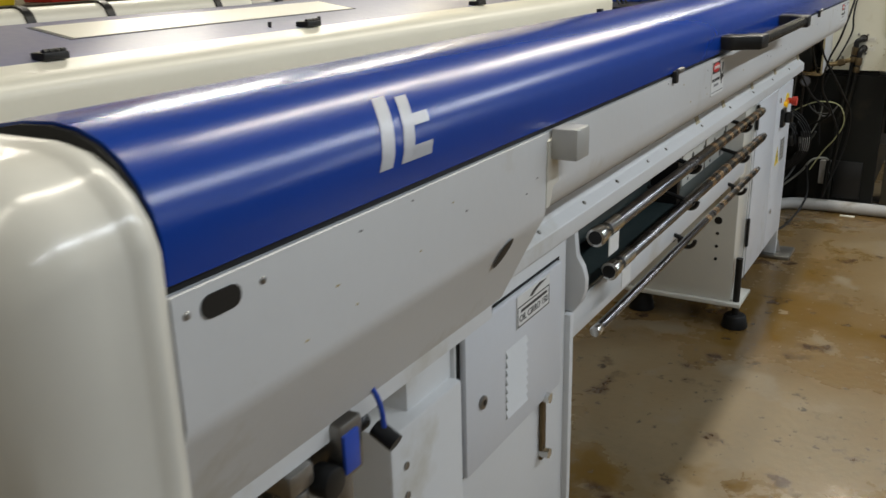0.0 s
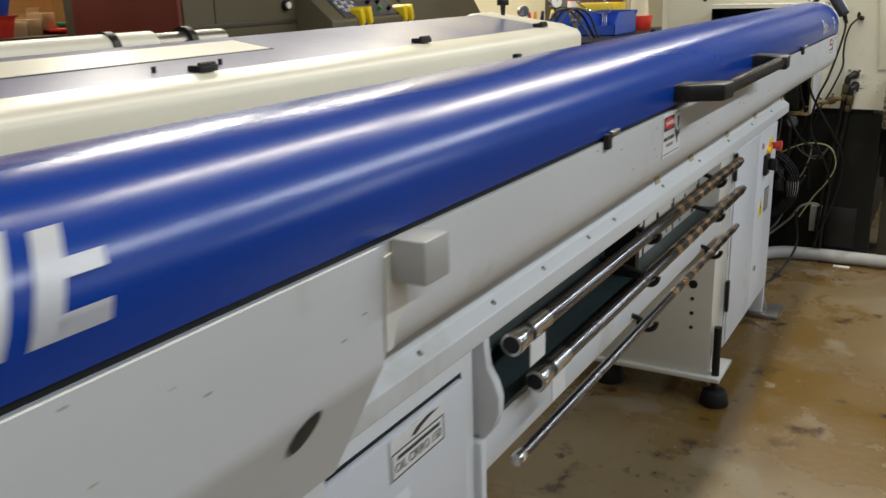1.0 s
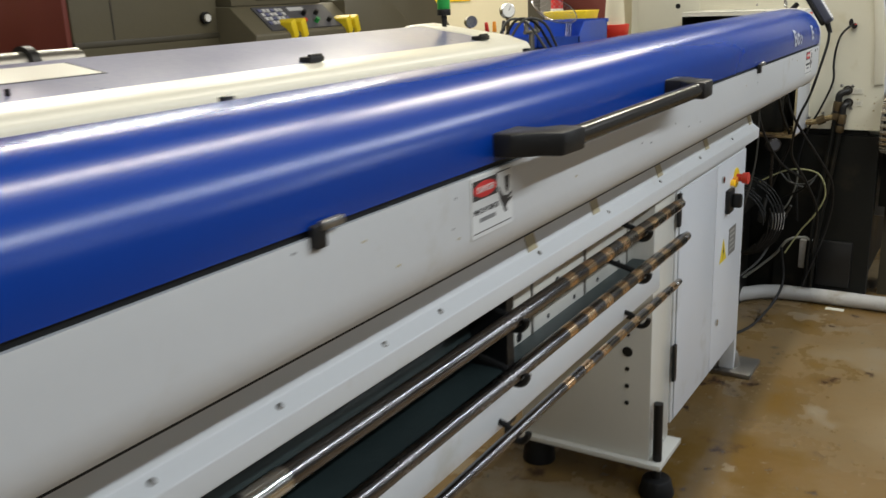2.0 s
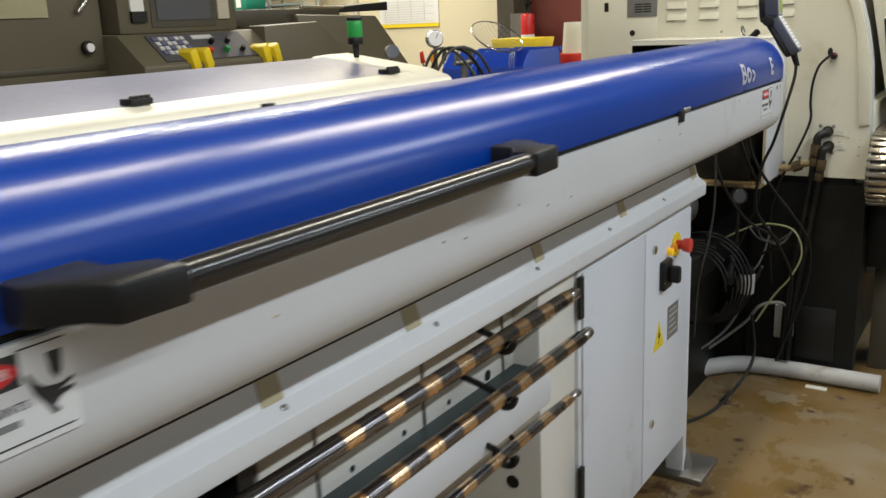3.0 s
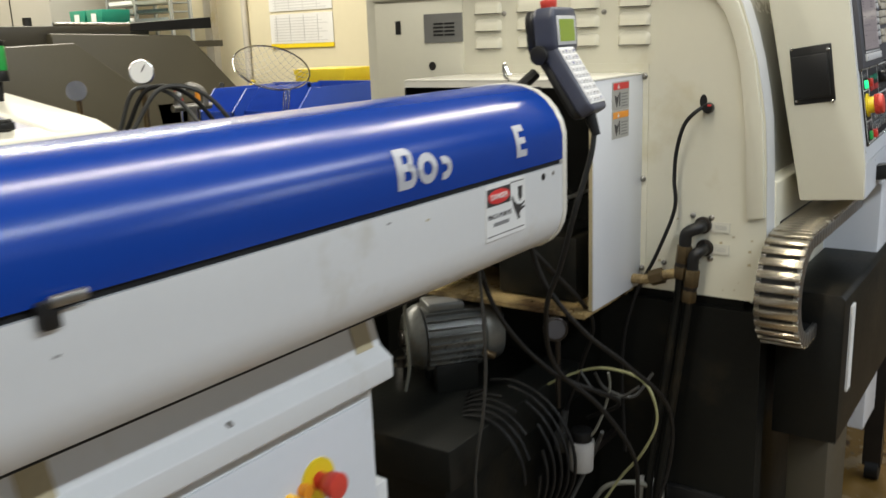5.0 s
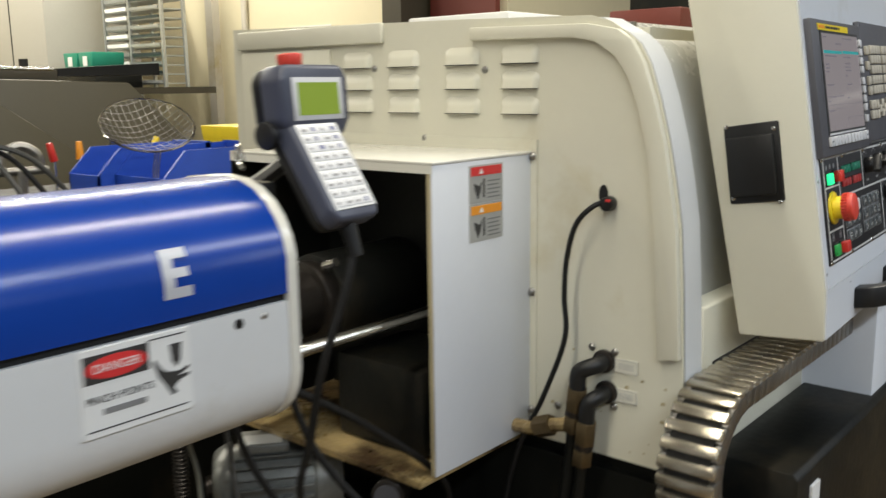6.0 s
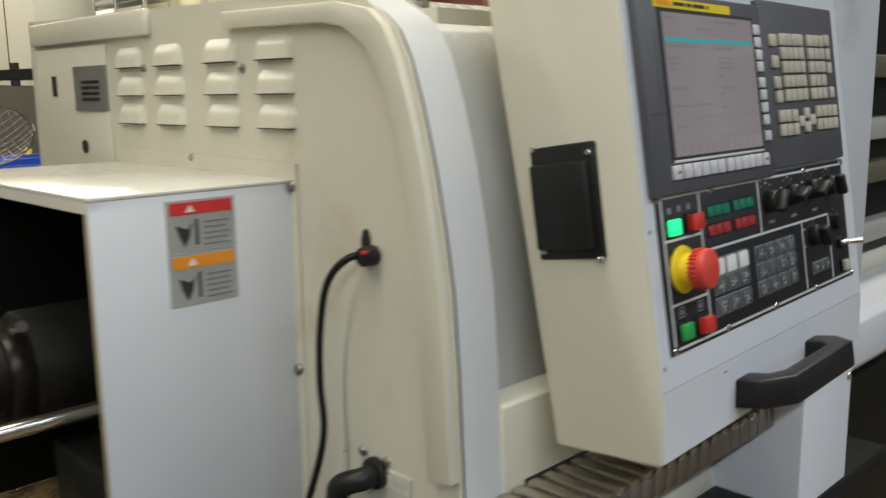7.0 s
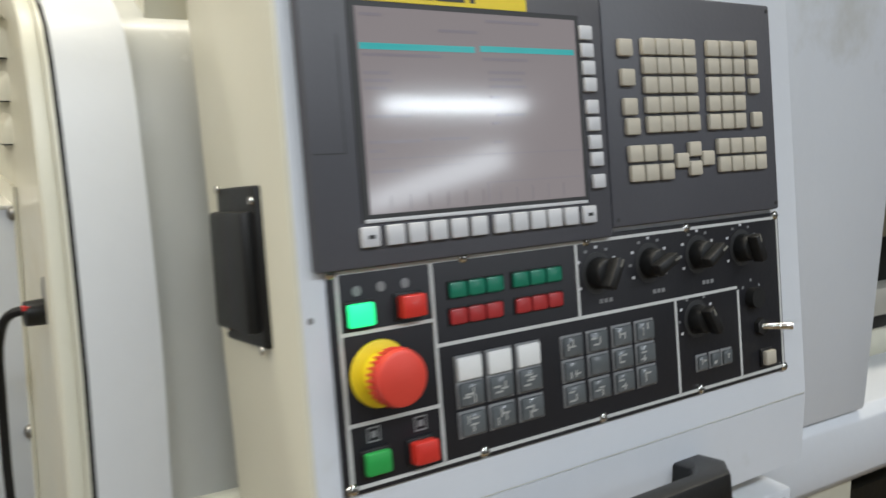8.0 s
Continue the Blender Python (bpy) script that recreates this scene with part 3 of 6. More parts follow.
def pull_end(y0, y1, s):
    pts = [(-0.004, y0), (0.030, y0), (0.060, y0 + s * 0.028), (0.092, y0 + s * 0.040), (0.096, y1), (0.056, y1), (0.034, y0 + s * 0.078), (-0.004, y0 + s * 0.078)]
    return prism(pts, 1.265, 1.300, "z", bevel=0.005)


pull = part("pull_bar", cyl((0.077, 2.36, 1.283), (0.077, 3.09, 1.283), 0.0155), mat("gloss_black_bar", (0.014, 0.013, 0.012), 0.22, 0, 0.1, 4, 0.0, rough_var=0.015), feeder, "gloss black lid pull bar")
part("bar_end", pull_end(2.315, 2.425, 1), BLACK, feeder, "black plastic bar bracket")
part("bar_end", pull_end(3.155, 3.04, -1), BLACK, feeder, "black plastic bar bracket")


for yy in (2.0, 2.83):
    part("rear_catch", box(-0.212, -0.200, yy, yy + 0.018, 1.372, 1.383, 0.002), BLACK, feeder)


# decals, lying on the lid's curve
def lid_decal(points, parent):
    """Points are (y, height along the curve from the lid's lower edge)."""
    own = bmesh.new()
    run, acc = [(0.0, LIDP[0])], 0.0
    for k in range(1, len(LIDP)):
        acc += math.dist(LIDP[k], LIDP[k - 1])
        run.append((acc, LIDP[k]))

    def at(s):
        for k in range(1, len(run)):
            if run[k][0] >= s:
                f = (s - run[k - 1][0]) / (run[k][0] - run[k - 1][0])
                a, b = Vector(run[k - 1][1]), Vector(run[k][1])
                p, d = a.lerp(b, f), (b - a).normalized()
                return p + Vector((d.y, -d.x)) * 0.0012
        return Vector(run[-1][1])
    # cut the quad into strips so that it follows the curve
    (ya, sa), (yb, sb), (yc, sc), (yd, sd) = points
    n = 6
    rows = []
    for k in range(n + 1):
        f = k / n
        left, right = (ya + (yd - ya) * f, sa + (sd - sa) * f), (yb + (yc - yb) * f, sb + (sc - sb) * f)
        rows.append([own.verts.new((at(s).x, y, at(s).y)) for y, s in (left, right)])
    for k in range(n):
        own.faces.new((rows[k][0], rows[k][1], rows[k + 1][1], rows[k + 1][0]))
    return part("decal", own, DECAL, parent, "silver adhesive letter stroke")


def strokes(y, s, quads):
    for q in quads:
        lid_decal([(y + a, s + b) for a, b in q], lid)


def bar_q(y0, y1, s0, s1, slant=0.0):
    return [(y0, s0), (y1, s0), (y1 + slant, s1), (y0 + slant, s1)]


strokes(0.786, 0.028, [bar_q(0.0, 0.026, 0, 0.082, 0.036), bar_q(0.045, 0.069, 0.0, 0.077, 0.033), bar_q(0.069, 0.112, 0.0, 0.016, 0.004), bar_q(0.086, 0.120, 0.038, 0.052, 0.004)])


def arc_q(cy, cs, ry, rs, t, a0, a1, n=8):
    out = []
    for k in range(n):
        a, b = (radians(a0 + (a1 - a0) * (k + d) / n) for d in (0, 1))
        out.append([(cy + ry * math.cos(a), cs + rs * math.sin(a)), (cy + ry * math.cos(b), cs + rs * math.sin(b)),
                    (cy + (ry - t) * math.cos(b), cs + (rs - t) * math.sin(b)), (cy + (ry - t) * math.cos(a), cs + (rs - t) * math.sin(a))])
    return out


strokes(4.434, 0.018, [bar_q(0.0, 0.015, 0, 0.056), bar_q(0.015, 0.026, 0.0, 0.011), bar_q(0.015, 0.026, 0.024, 0.034), bar_q(0.015, 0.024, 0.046, 0.056)]
        + arc_q(0.026, 0.017, 0.017, 0.017, 0.011, -90, 90) + arc_q(0.024, 0.040, 0.015, 0.016, 0.010, -90, 90)
        + arc_q(0.069, 0.022, 0.023, 0.022, 0.012, 0, 360, 16) + arc_q(0.108, 0.017, 0.020, 0.017, 0.011, -110, 110, 10))
strokes(4.746, 0.022, [bar_q(0.0, 0.013, 0, 0.052), bar_q(0.013, 0.033, 0.0, 0.011), bar_q(0.013, 0.030, 0.021, 0.031), bar_q(0.013, 0.031, 0.041, 0.052)])


def danger_label(y, z, w=0.122, h=0.088):
    ob = tagged(part("danger_label", box(0.0005, 0.0018, y, y + w, z - h, z, 0), PAPER), "white danger sticker with a red oval and a crushed-hand sign", "label", "danger labels")
    part("header", box(0.0017, 0.0024, y + 0.004, y + 0.074, z - 0.034, z - 0.006), INK, ob)
    part("oval", prism([(y + 0.039 + 0.033 * math.cos(k * math.pi / 12), z - 0.020 + 0.0115 * math.sin(k * math.pi / 12)) for k in range(24)], 0.0022, 0.0030, "x"), REDP, ob)
    lettering("DANGER", 0.0125, on_x(0.0033, y + 0.039, z - 0.020), "text", PAPER, ob)
    lettering("PINCH POINTS", 0.0108, on_x(0.0022, y + 0.041, z - 0.051), "text", INK, ob)
    part("text_bar", box(0.0017, 0.0024, y + 0.022, y + 0.068, z - 0.067, z - 0.061), INKG, ob)
    part("rule", box(0.0017, 0.0022, y + 0.004, y + w - 0.006, z - h + 0.006, z - h + 0.0075), INK, ob)
    part("rule", box(0.0017, 0.0022, y + 0.074, y + w - 0.006, z - 0.0055, z - 0.004), INK, ob)
    part("pictogram", prism([(y + 0.080, z - 0.026), (y + 0.087, z - 0.037), (y + 0.094, z - 0.042), (y + 0.108, z - 0.044), (y + 0.119, z - 0.040), (y + 0.119, z - 0.043), (y + 0.106, z - 0.049), (y + 0.119, z - 0.048), (y + 0.119, z - 0.051),
                            (y + 0.107, z - 0.054), (y + 0.100, z - 0.060), (y + 0.104, z - 0.066), (y + 0.098, z - 0.068), (y + 0.091, z - 0.056), (y + 0.084, z - 0.046), (y + 0.078, z - 0.029)], 0.0017, 0.0024, "x"), INK, ob)
    part("pictogram", prism([(y + 0.098, z - 0.014), (y + 0.112, z - 0.014), (y + 0.110, z - 0.032), (y + 0.105, z - 0.039), (y + 0.100, z - 0.032)], 0.0017, 0.0024, "x"), INK, ob)
    return ob


danger_label(2.246, 1.247)
danger_label(4.648, 1.248)
part("end_hole", cyl((-0.004, 4.835, 1.236), (0.001, 4.835, 1.236), 0.006, seg=12), BLACK, feeder)
part("end_screw", dome((0.0005, 4.87, 1.238), 0.004, (1, 0, 0)), DULL, feeder)

# bars lying on the hooks
for yn, yf, zz, rr, mt in ((1.87, 3.60, 0.897, 0.0165, BANDED), (1.97, 3.67, 0.784, 0.0165, BANDED), (1.861, 3.61, 0.661, 0.0115, BANDED)):
    rod = thing("feed_bar", "polished steel feed bar with painted copper-toned reflections lying on hooks", "bar", group="feed bars on the rack")
    part("shaft", cyl((-0.128, yn, zz), (-0.128, yf, zz), rr, bevel=0.002), mt, rod)
    part("tip", cyl((-0.128, yf, zz), (-0.128, yf + 0.045, zz), rr * 0.86, rr * 0.8, bevel=0.002), STEEL, rod)
    part("tip_pin", cyl((-0.128 + rr * 0.5, yf + 0.026, zz), (-0.128 + rr * 0.84, yf + 0.026, zz), 0.004, seg=10), BLACK, rod)
    if rr > 0.012:
        part("collet", cyl((-0.128, yn - 0.055, zz), (-0.128, yn - 0.004, zz), 0.023, 0.021, bevel=0.003), CHROME, rod)
        part("bore", cyl((-0.128, yn - 0.0565, zz), (-0.128, yn - 0.05, zz), 0.016), BLACK, rod)
        part("collar", cyl((-0.128, yn - 0.01, zz), (-0.128, yn + 0.012, zz), 0.019), BLACK, rod)
        part("sleeve", cyl((-0.128, yn + 0.01, zz), (-0.128, yn + 0.09, zz), rr + 0.002), CHROME, rod)
        part("tag", box(-0.109, -0.107, yn - 0.02, yn + 0.045, zz - 0.052, zz - 0.008), PAPER, rod, "clear plastic tag")
    else:
        part("collet", cyl((-0.128, yn - 0.03, zz), (-0.128, yn, zz), 0.014, 0.0125, bevel=0.003), CHROME, rod)

# air service unit under the near end
frl = thing("air_regulator", "grey and blue air filter regulator with black knobs", "air regulator")
part("filter_bowl", cyl((-0.13, 0.86, 0.62), (-0.13, 0.86, 0.75), 0.026, bevel=0.006), DULL, frl)
part("drain", cyl((-0.13, 0.86, 0.595), (-0.13, 0.86, 0.622), 0.010), BLACK, frl)
part("filter_head", box(-0.165, -0.105, 0.83, 0.89, 0.75, 0.79, 0.008), DULL, frl)
part("regulator_body", box(-0.165, -0.095, 0.945, 1.005, 0.72, 0.82, 0.008), DULL, frl)
part("regulator_cover", box(-0.096, -0.088, 0.945, 0.985, 0.735, 0.805, 0.003), BINB, frl, "blue cover plate")
part("knob", cyl((-0.13, 0.92, 0.735), (-0.09, 0.92, 0.735), 0.028, bevel=0.006), BLACK, frl)
part("lower_bowl", cyl((-0.13, 0.975, 0.58), (-0.13, 0.975, 0.72), 0.024, bevel=0.006), DULL, frl)
part("fitting", cyl((-0.13, 1.01, 0.775), (-0.13, 1.05, 0.775), 0.017), BLACK, frl)
part("fitting", cyl((-0.10, 1.045, 0.77), (-0.06, 1.045, 0.75), 0.016), BLACK, frl)
part("air_tube", hose([(-0.08, 1.045, 0.76), (-0.085, 1.04, 0.82), (-0.10, 1.03, 0.86), (-0.13, 1.02, 0.90)], 0.0045), BINB, frl, "blue air tube")
part("mount", box(-0.21, -0.165, 0.82, 1.04, 0.72, 0.80), DULL, frl)
for piece in frl.children:
    piece.matrix_basis = Matrix.Translation((0.024, -0.168, 0.150)) @ Matrix.Translation((-0.10, 0.96, 0.74)) @ Matrix.Scale(0.8, 4) @ Matrix.Translation((0.10, -0.96, -0.74))

# ---- handheld control hung on the feeder's end ----
def face_frame(right, up, at):
    """Frame on a face: x along the face, y up it, z out of it."""
    right = Vector(right).normalized()
    up = Vector(up)
    up = (up - right * up.dot(right)).normalized()
    m = Matrix((right, up, right.cross(up))).transposed().to_4x4()
    m.translation = at
    return m


HEADM = face_frame((-0.10, 0.99, 0), (-0.08, 0.0, 1), (-0.037, 5.000, 1.441))
HM = face_frame((-0.10, 0.99, 0), (-0.53, 0.0, 0.83), (-0.037, 4.990, 1.447))
hh = thing("handheld_control", "slate grey handheld control with green display on a bracket", "handheld control")
head = [(-0.044, -0.010), (-0.058, 0.010), (-0.060, 0.062), (-0.050, 0.078), (0.050, 0.078), (0.060, 0.062), (0.058, 0.010), (0.044, -0.010)]
grip = [(-0.043, 0.012), (-0.043, -0.115), (-0.034, -0.129), (0.034, -0.129), (0.043, -0.115), (0.043, 0.012)]
part("shell", prism(head, -0.040, 0.0, "z", bevel=0.007, m=HEADM, seg=3), HHG, hh, "slate grey plastic head shell")
part("grip_shell", prism(grip, -0.030, 0.0, "z", bevel=0.006, m=HM, seg=3), HHG, hh, "slate grey plastic grip")
part("back_shell", prism([(x * 0.95, y * 0.97) for x, y in head], -0.058, -0.038, "z", bevel=0.008, m=HEADM), BLACK, hh)
part("back_shell", prism([(x * 0.95, y * 0.98) for x, y in grip], -0.046, -0.028, "z", bevel=0.008, m=HM), BLACK, hh)
part("side_knob", cyl((-0.058, -0.004, -0.03), (-0.068, -0.004, -0.03), 0.017, bevel=0.003, m=HEADM), BLACK, hh, "black side switch")
dfr = part("display_frame", box(-0.044, 0.044, 0.011, 0.062, -0.001, 0.0016, 0.0006, m=HEADM), KEYG, hh)
part("display", box(-0.036, 0.036, 0.017, 0.056, 0.001, 0.0022, m=HEADM), LCDG, dfr, "backlit green display")
pad = part("keypad", box(-0.036, 0.036, -0.116, 0.0, -0.001, 0.0014, 0.0006, m=HM), PAPER, hh, "white membrane keypad")
for r in range(9):
    for c in range(4):
        u, v = -0.0335 + c * 0.0170, -0.0035 - r * 0.0124
        kb = part("key", box(u, u + 0.0152, v - 0.0100, v, 0.001, 0.0024, 0.0006, m=HM), KEYG, pad)
        blue = (r < 3 and c in (1, 3)) or (r == 8 and c == 3)
        part("legend", box(u + 0.0025, u + 0.0105 - 0.002 * ((r + c) % 3), v - 0.0072, v - (0.0022 if blue else 0.0042), 0.0022, 0.0028, m=HM), SLATE if blue else INKG, kb)
part("stop_button", cyl((-0.020, 0.076, -0.022), (-0.020, 0.092, -0.022), 0.014, 0.016, bevel=0.003, m=HEADM), ESTOP, hh, "red stop button")
part("bracket_arm", hose([(-0.13, 4.93, 1.36), (-0.13, 4.97, 1.37), (-0.11, 5.01, 1.40)], 0.011, 8), BLACK, hh)
part("bracket_plate", box(-0.22, -0.06, 4.923, 4.945, 1.14, 1.38, 0.004), BLACK, hh)
part("key_ring", hose([(-0.135, 4.955, 1.39 + 0.0), (-0.145, 4.955, 1.40), (-0.145, 4.955, 1.42), (-0.135, 4.955, 1.40)], 0.003, 6), CHROME, hh)
part("cord_grip", cyl((0.0, -0.124, -0.024), (0.0, -0.165, -0.034), 0.011, 0.008, m=HM), BLACK, hh)
part("cord", hose([tuple(HM @ Vector((0, -0.155, -0.032))), (0.018, 4.980, 1.25), (-0.002, 4.955, 1.15), (-0.03, 4.955, 1.05), (-0.07, 4.97, 0.95), (-0.10, 5.06, 0.80), (-0.06, 5.2, 0.66), (-0.02, 5.3, 0.50), (-0.04, 5.36, 0.30)], 0.0052), RUBBER, hh, "black cord")

# ---- second bar feeder behind ----
m2 = thing("second_bar_feeder", "ivory bar feeder with a flat slate-blue lid", "bar feeder")
M2P = [(-1.195, 0.80), (-1.195, 1.20)] + arc(-1.245, 1.235, 0.05, 0, 60, 5) + [(-1.26, 1.288), (-1.30, 1.298), (-1.302, 1.28), (-1.85, 1.28), (-1.85, 0.80)]
part("body", prism(M2P, -0.4, 4.86, bevel=0.0), IVORY, m2, "ivory rounded front body")
part("end_cap", prism([(-1.20, 0.80), (-1.20, 1.20)] + arc(-1.245, 1.235, 0.048, 0, 60, 5) + [(-1.26, 1.29), (-1.30, 1.304), (-1.70, 1.366), (-1.76, 1.36), (-1.85, 1.30), (-1.85, 0.80)], 4.70, 4.88, bevel=0.02, seg=3), IVORY, m2)
part("lid", prism([(-1.303, 1.297), (-1.69, 1.357), (-1.74, 1.35), (-1.84, 1.30), (-1.84, 1.27), (-1.303, 1.27)], -0.38, 4.70), SLATE, m2, "slate-blue flat lid")


def m2_lid(y0, y1, x0, x1, up, material, name, label=""):
    f = lambda x: 1.297 + (-1.303 - x) * 0.155 + up
    own = bmesh.new()
    vs = [own.verts.new((x, y, f(x) + dz)) for dz in (-0.004, 0.0) for x, y in ((x0, y0), (x1, y0), (x1, y1), (x0, y1))]
    for q in ((0, 1, 2, 3), (4, 5, 6, 7), (0, 1, 5, 4), (1, 2, 6, 5), (2, 3, 7, 6), (3, 0, 4, 7)):
        own.faces.new([vs[i] for i in q])
    return part(name, own, material, m2, label)


m2_lid(1.55, 2.82, -1.64, -1.47, 0.0015, INK, "window_edge")
m2_lid(1.565, 2.805, -1.632, -1.475, 0.003, IVORY, "inspection_window", "ivory inspection window")
for yy in (1.366, 2.33, 3.49, 4.61):
    hg = part("hinge", box(-1.335, -1.285, yy - 0.035, yy + 0.035, 1.299, 1.317, 0.003), BLACK, m2, "black lid hinge")
    for k in range(4):
        part("hinge_knuckle", cyl((-1.295, yy - 0.03 + k * 0.016, 1.318), (-1.295, yy - 0.018 + k * 0.016, 1.318), 0.007, seg=10), BLACK, hg)
for yy in (2.20, 2.45):
    part("lid_stud", cyl((-1.36, yy, 1.305), (-1.36, yy, 1.322), 0.006, seg=10), BLACK, m2)
part("stand", box(-1.70, -1.30, 0.2, 0.6, 0.0, 0.80), IVORY, m2)
part("stand", box(-1.70, -1.30, 4.0, 4.4, 0.0, 0.80), IVORY, m2)
bea = thing("beacon", "green signal beacon on a black post", "signal lamp")
part("post", cyl((-1.60, 4.79, 1.335), (-1.60, 4.79, 1.400), 0.010, 0.014), BLACK, bea)
part("collar", cyl((-1.60, 4.79, 1.400), (-1.60, 4.79, 1.428), 0.031, bevel=0.003), BLACK, bea)
part("lens", cyl((-1.60, 4.79, 1.428), (-1.60, 4.79, 1.492), 0.0295, bevel=0.003), GREENK, bea, "green ribbed lens")
part("cap", cyl((-1.60, 4.79, 1.492), (-1.60, 4.79, 1.506), 0.031, bevel=0.004), BLACK, bea)
pipe = thing("guide_tube", "ivory guide tube with dark straps", "tube")
part("tube", cyl((-1.97, -0.4, 1.33), (-1.97, 2.75, 1.33), 0.055), IVORY, pipe)
for yy in (1.75, 2.05, 2.55, 2.9):
    part("strap", cyl((-1.97, yy, 1.33), (-1.97, yy + 0.03, 1.33), 0.062), BLACK, pipe)
part("tube_end", cyl((-1.97, 2.75, 1.33), (-1.97, 3.1, 1.33), 0.045), DULL, pipe)
part("support", box(-2.02, -1.92, 0.2, 0.3, 0.0, 1.29), DULL, pipe)
part("support", box(-2.02, -1.92, 2.4, 2.5, 0.0, 1.29), DULL, pipe)

# ---- olive lathe in the background ----
ol = thing("olive_lathe", "olive brown machine tool with a sloping control desk", "machine tool")
part("lower_body", box(-3.6, -2.62, 3.60, 6.6, 0.0, 1.22), OLIVE, ol)
part("desk", prism([(-2.50, 0.4), (-2.42, 1.34), (-2.58, 1.475), (-3.4, 1.49), (-3.4, 0.4)], 4.42, 5.22, bevel=0.008), OLIVE, ol, "sloping control desk")
SD = Vector((-0.16, 0.135)).normalized()


def desk_m(y, s):
    """Frame on the sloping desk: x along the machine, y up the slope, z outwards."""
    up = Vector((SD.x, 0, SD.y))
    w = Vector((0, 1, 0)).cross(up)
    m = Matrix((Vector((0, 1, 0)), up, w)).transposed().to_4x4()
    m.translation = Vector((-2.42, y, 1.34)) + up * s
    return m


cp = part("control_panel", box(4.55 - 4.82, 5.10 - 4.82, 0.02, 0.19, 0.0, 0.006, m=desk_m(4.82, 0)), DGREY, ol, "dark control panel")
for r in range(4):
    for c in range(6):
        part("key", box(-0.25 + c * 0.03, -0.228 + c * 0.03, 0.06 + r * 0.03, 0.08 + r * 0.03, 0.005, 0.012, m=desk_m(4.82, 0)), KEYG if (r + c) % 3 else SLATE, cp)
for c in range(5):
    part("knob", cyl((0.0 + c * 0.05, 0.06 + 0.06 * (c % 2), 0.005), (0.0 + c * 0.05, 0.06 + 0.06 * (c % 2), 0.03), 0.012, m=desk_m(4.82, 0)), (RED, BLACK, GREENK, BLACK, BLACK)[c], cp)
part("key_row", box(-0.03, 0.09, 0.15, 0.175, 0.005, 0.010, m=desk_m(4.82, 0)), KEYG, cp)
part("monitor_bay", box(-3.4, -2.60, 4.46, 5.14, 1.475, 2.05, 0.01), OLIVE, ol)
part("screen", box(-2.60, -2.592, 4.66, 4.97, 1.53, 1.95, 0.0), DGREY, ol, "dark screen")
part("screen_frame", box(-2.600, -2.596, 4.63, 5.0, 1.50, 1.98, 0.0), OLIVED, ol)
for yy, mm in ((4.555, PAPER), (5.05, KEYB)):
    part("side_keys", box(-2.60, -2.59, yy - 0.035, yy + 0.035, 1.53, 1.62), mm, ol)
part("side_module", box(-2.60, -2.585, 4.52, 4.60, 1.525, 1.57), BLACK, ol)
part("upper_hood", box(-3.5, -2.66, 3.60, 4.42, 1.22, 2.05, 0.01), OLIVE, ol)
part("hood_edge", box(-3.4, -2.67, 3.575, 3.60, 1.22, 2.05, 0.004), BRICKR, ol, "red-brown hood edge")
# Window colour carries the yellowish reflection on the pane
part("window_plate", box(-2.66, -2.652, 3.94, 4.17, 1.555, 1.72, 0.0), WINREFL, ol, "hood window with a yellowish reflection in its colour")
part("hood_seam", box(-2.66, -2.658, 3.80, 3.806, 1.36, 2.0), BLACK, ol)
part("hood_latch", cyl((-2.645, 4.30, 1.57), (-2.64, 4.36, 1.64), 0.010, bevel=0.003), CHROME, ol, "bright hood latch")
part("hood_channel", box(-2.68, -2.655, 3.60, 4.42, 1.335, 1.36, 0.003), OLIVED, ol)
part("hood_socket", cyl((-2.66, 4.33, 1.43), (-2.64, 4.33, 1.43), 0.028), BLACK, ol)
part("hood_socket_cap", cyl((-2.645, 4.33, 1.43), (-2.63, 4.33, 1.43), 0.018), PAPER, ol)
# sloping covers to the far end
part("sloping_cover", prism([(5.22, 1.0), (5.22, 1.49), (5.62, 1.50), (5.98, 1.25), (6.02, 1.0)], -3.2, -2.50, "x", bevel=0.01), OLIVE, ol)
part("far_cover", prism([(5.6, 0.9), (5.6, 1.54), (6.28, 1.52), (6.62, 1.20), (6.64, 0.9)], -3.3, -2.62, "x", bevel=0.01), OLIVE, ol)
part("top_deck", box(-3.5, -2.66, 5.14, 6.0, 1.49, 1.57, 0.006), OLIVED, ol)
part("handle_rail", cyl((-2.60, 5.6, 1.575), (-2.60, 5.95, 1.57), 0.008), CHROME, ol)
part("black_lip", prism([(6.0, 1.545), (6.0, 1.575), (6.45, 1.60), (6.45, 1.55)], -3.0, -2.66, "x"), BLACK, ol)
for yy in (4.655, 4.73, 5.10, 5.17):
    yb = thing("yellow_clip", "bright yellow plastic machine clip", "clip", group="yellow clips")
    part("clip_body", box(-2.49, -2.40, yy, yy + 0.055, 1.30, 1.395, 0.01, m=Matrix.Translation((-2.45, yy, 1.35)) @ pose(0, 0, 0, 20, 0, 12) @ Matrix.Translation((2.45, -yy, -1.35))), YELLOW, yb)
    part("clip_base", box(-2.50, -2.43, yy + 0.01, yy + 0.045, 1.27, 1.315, 0.006), YELLOW, yb)

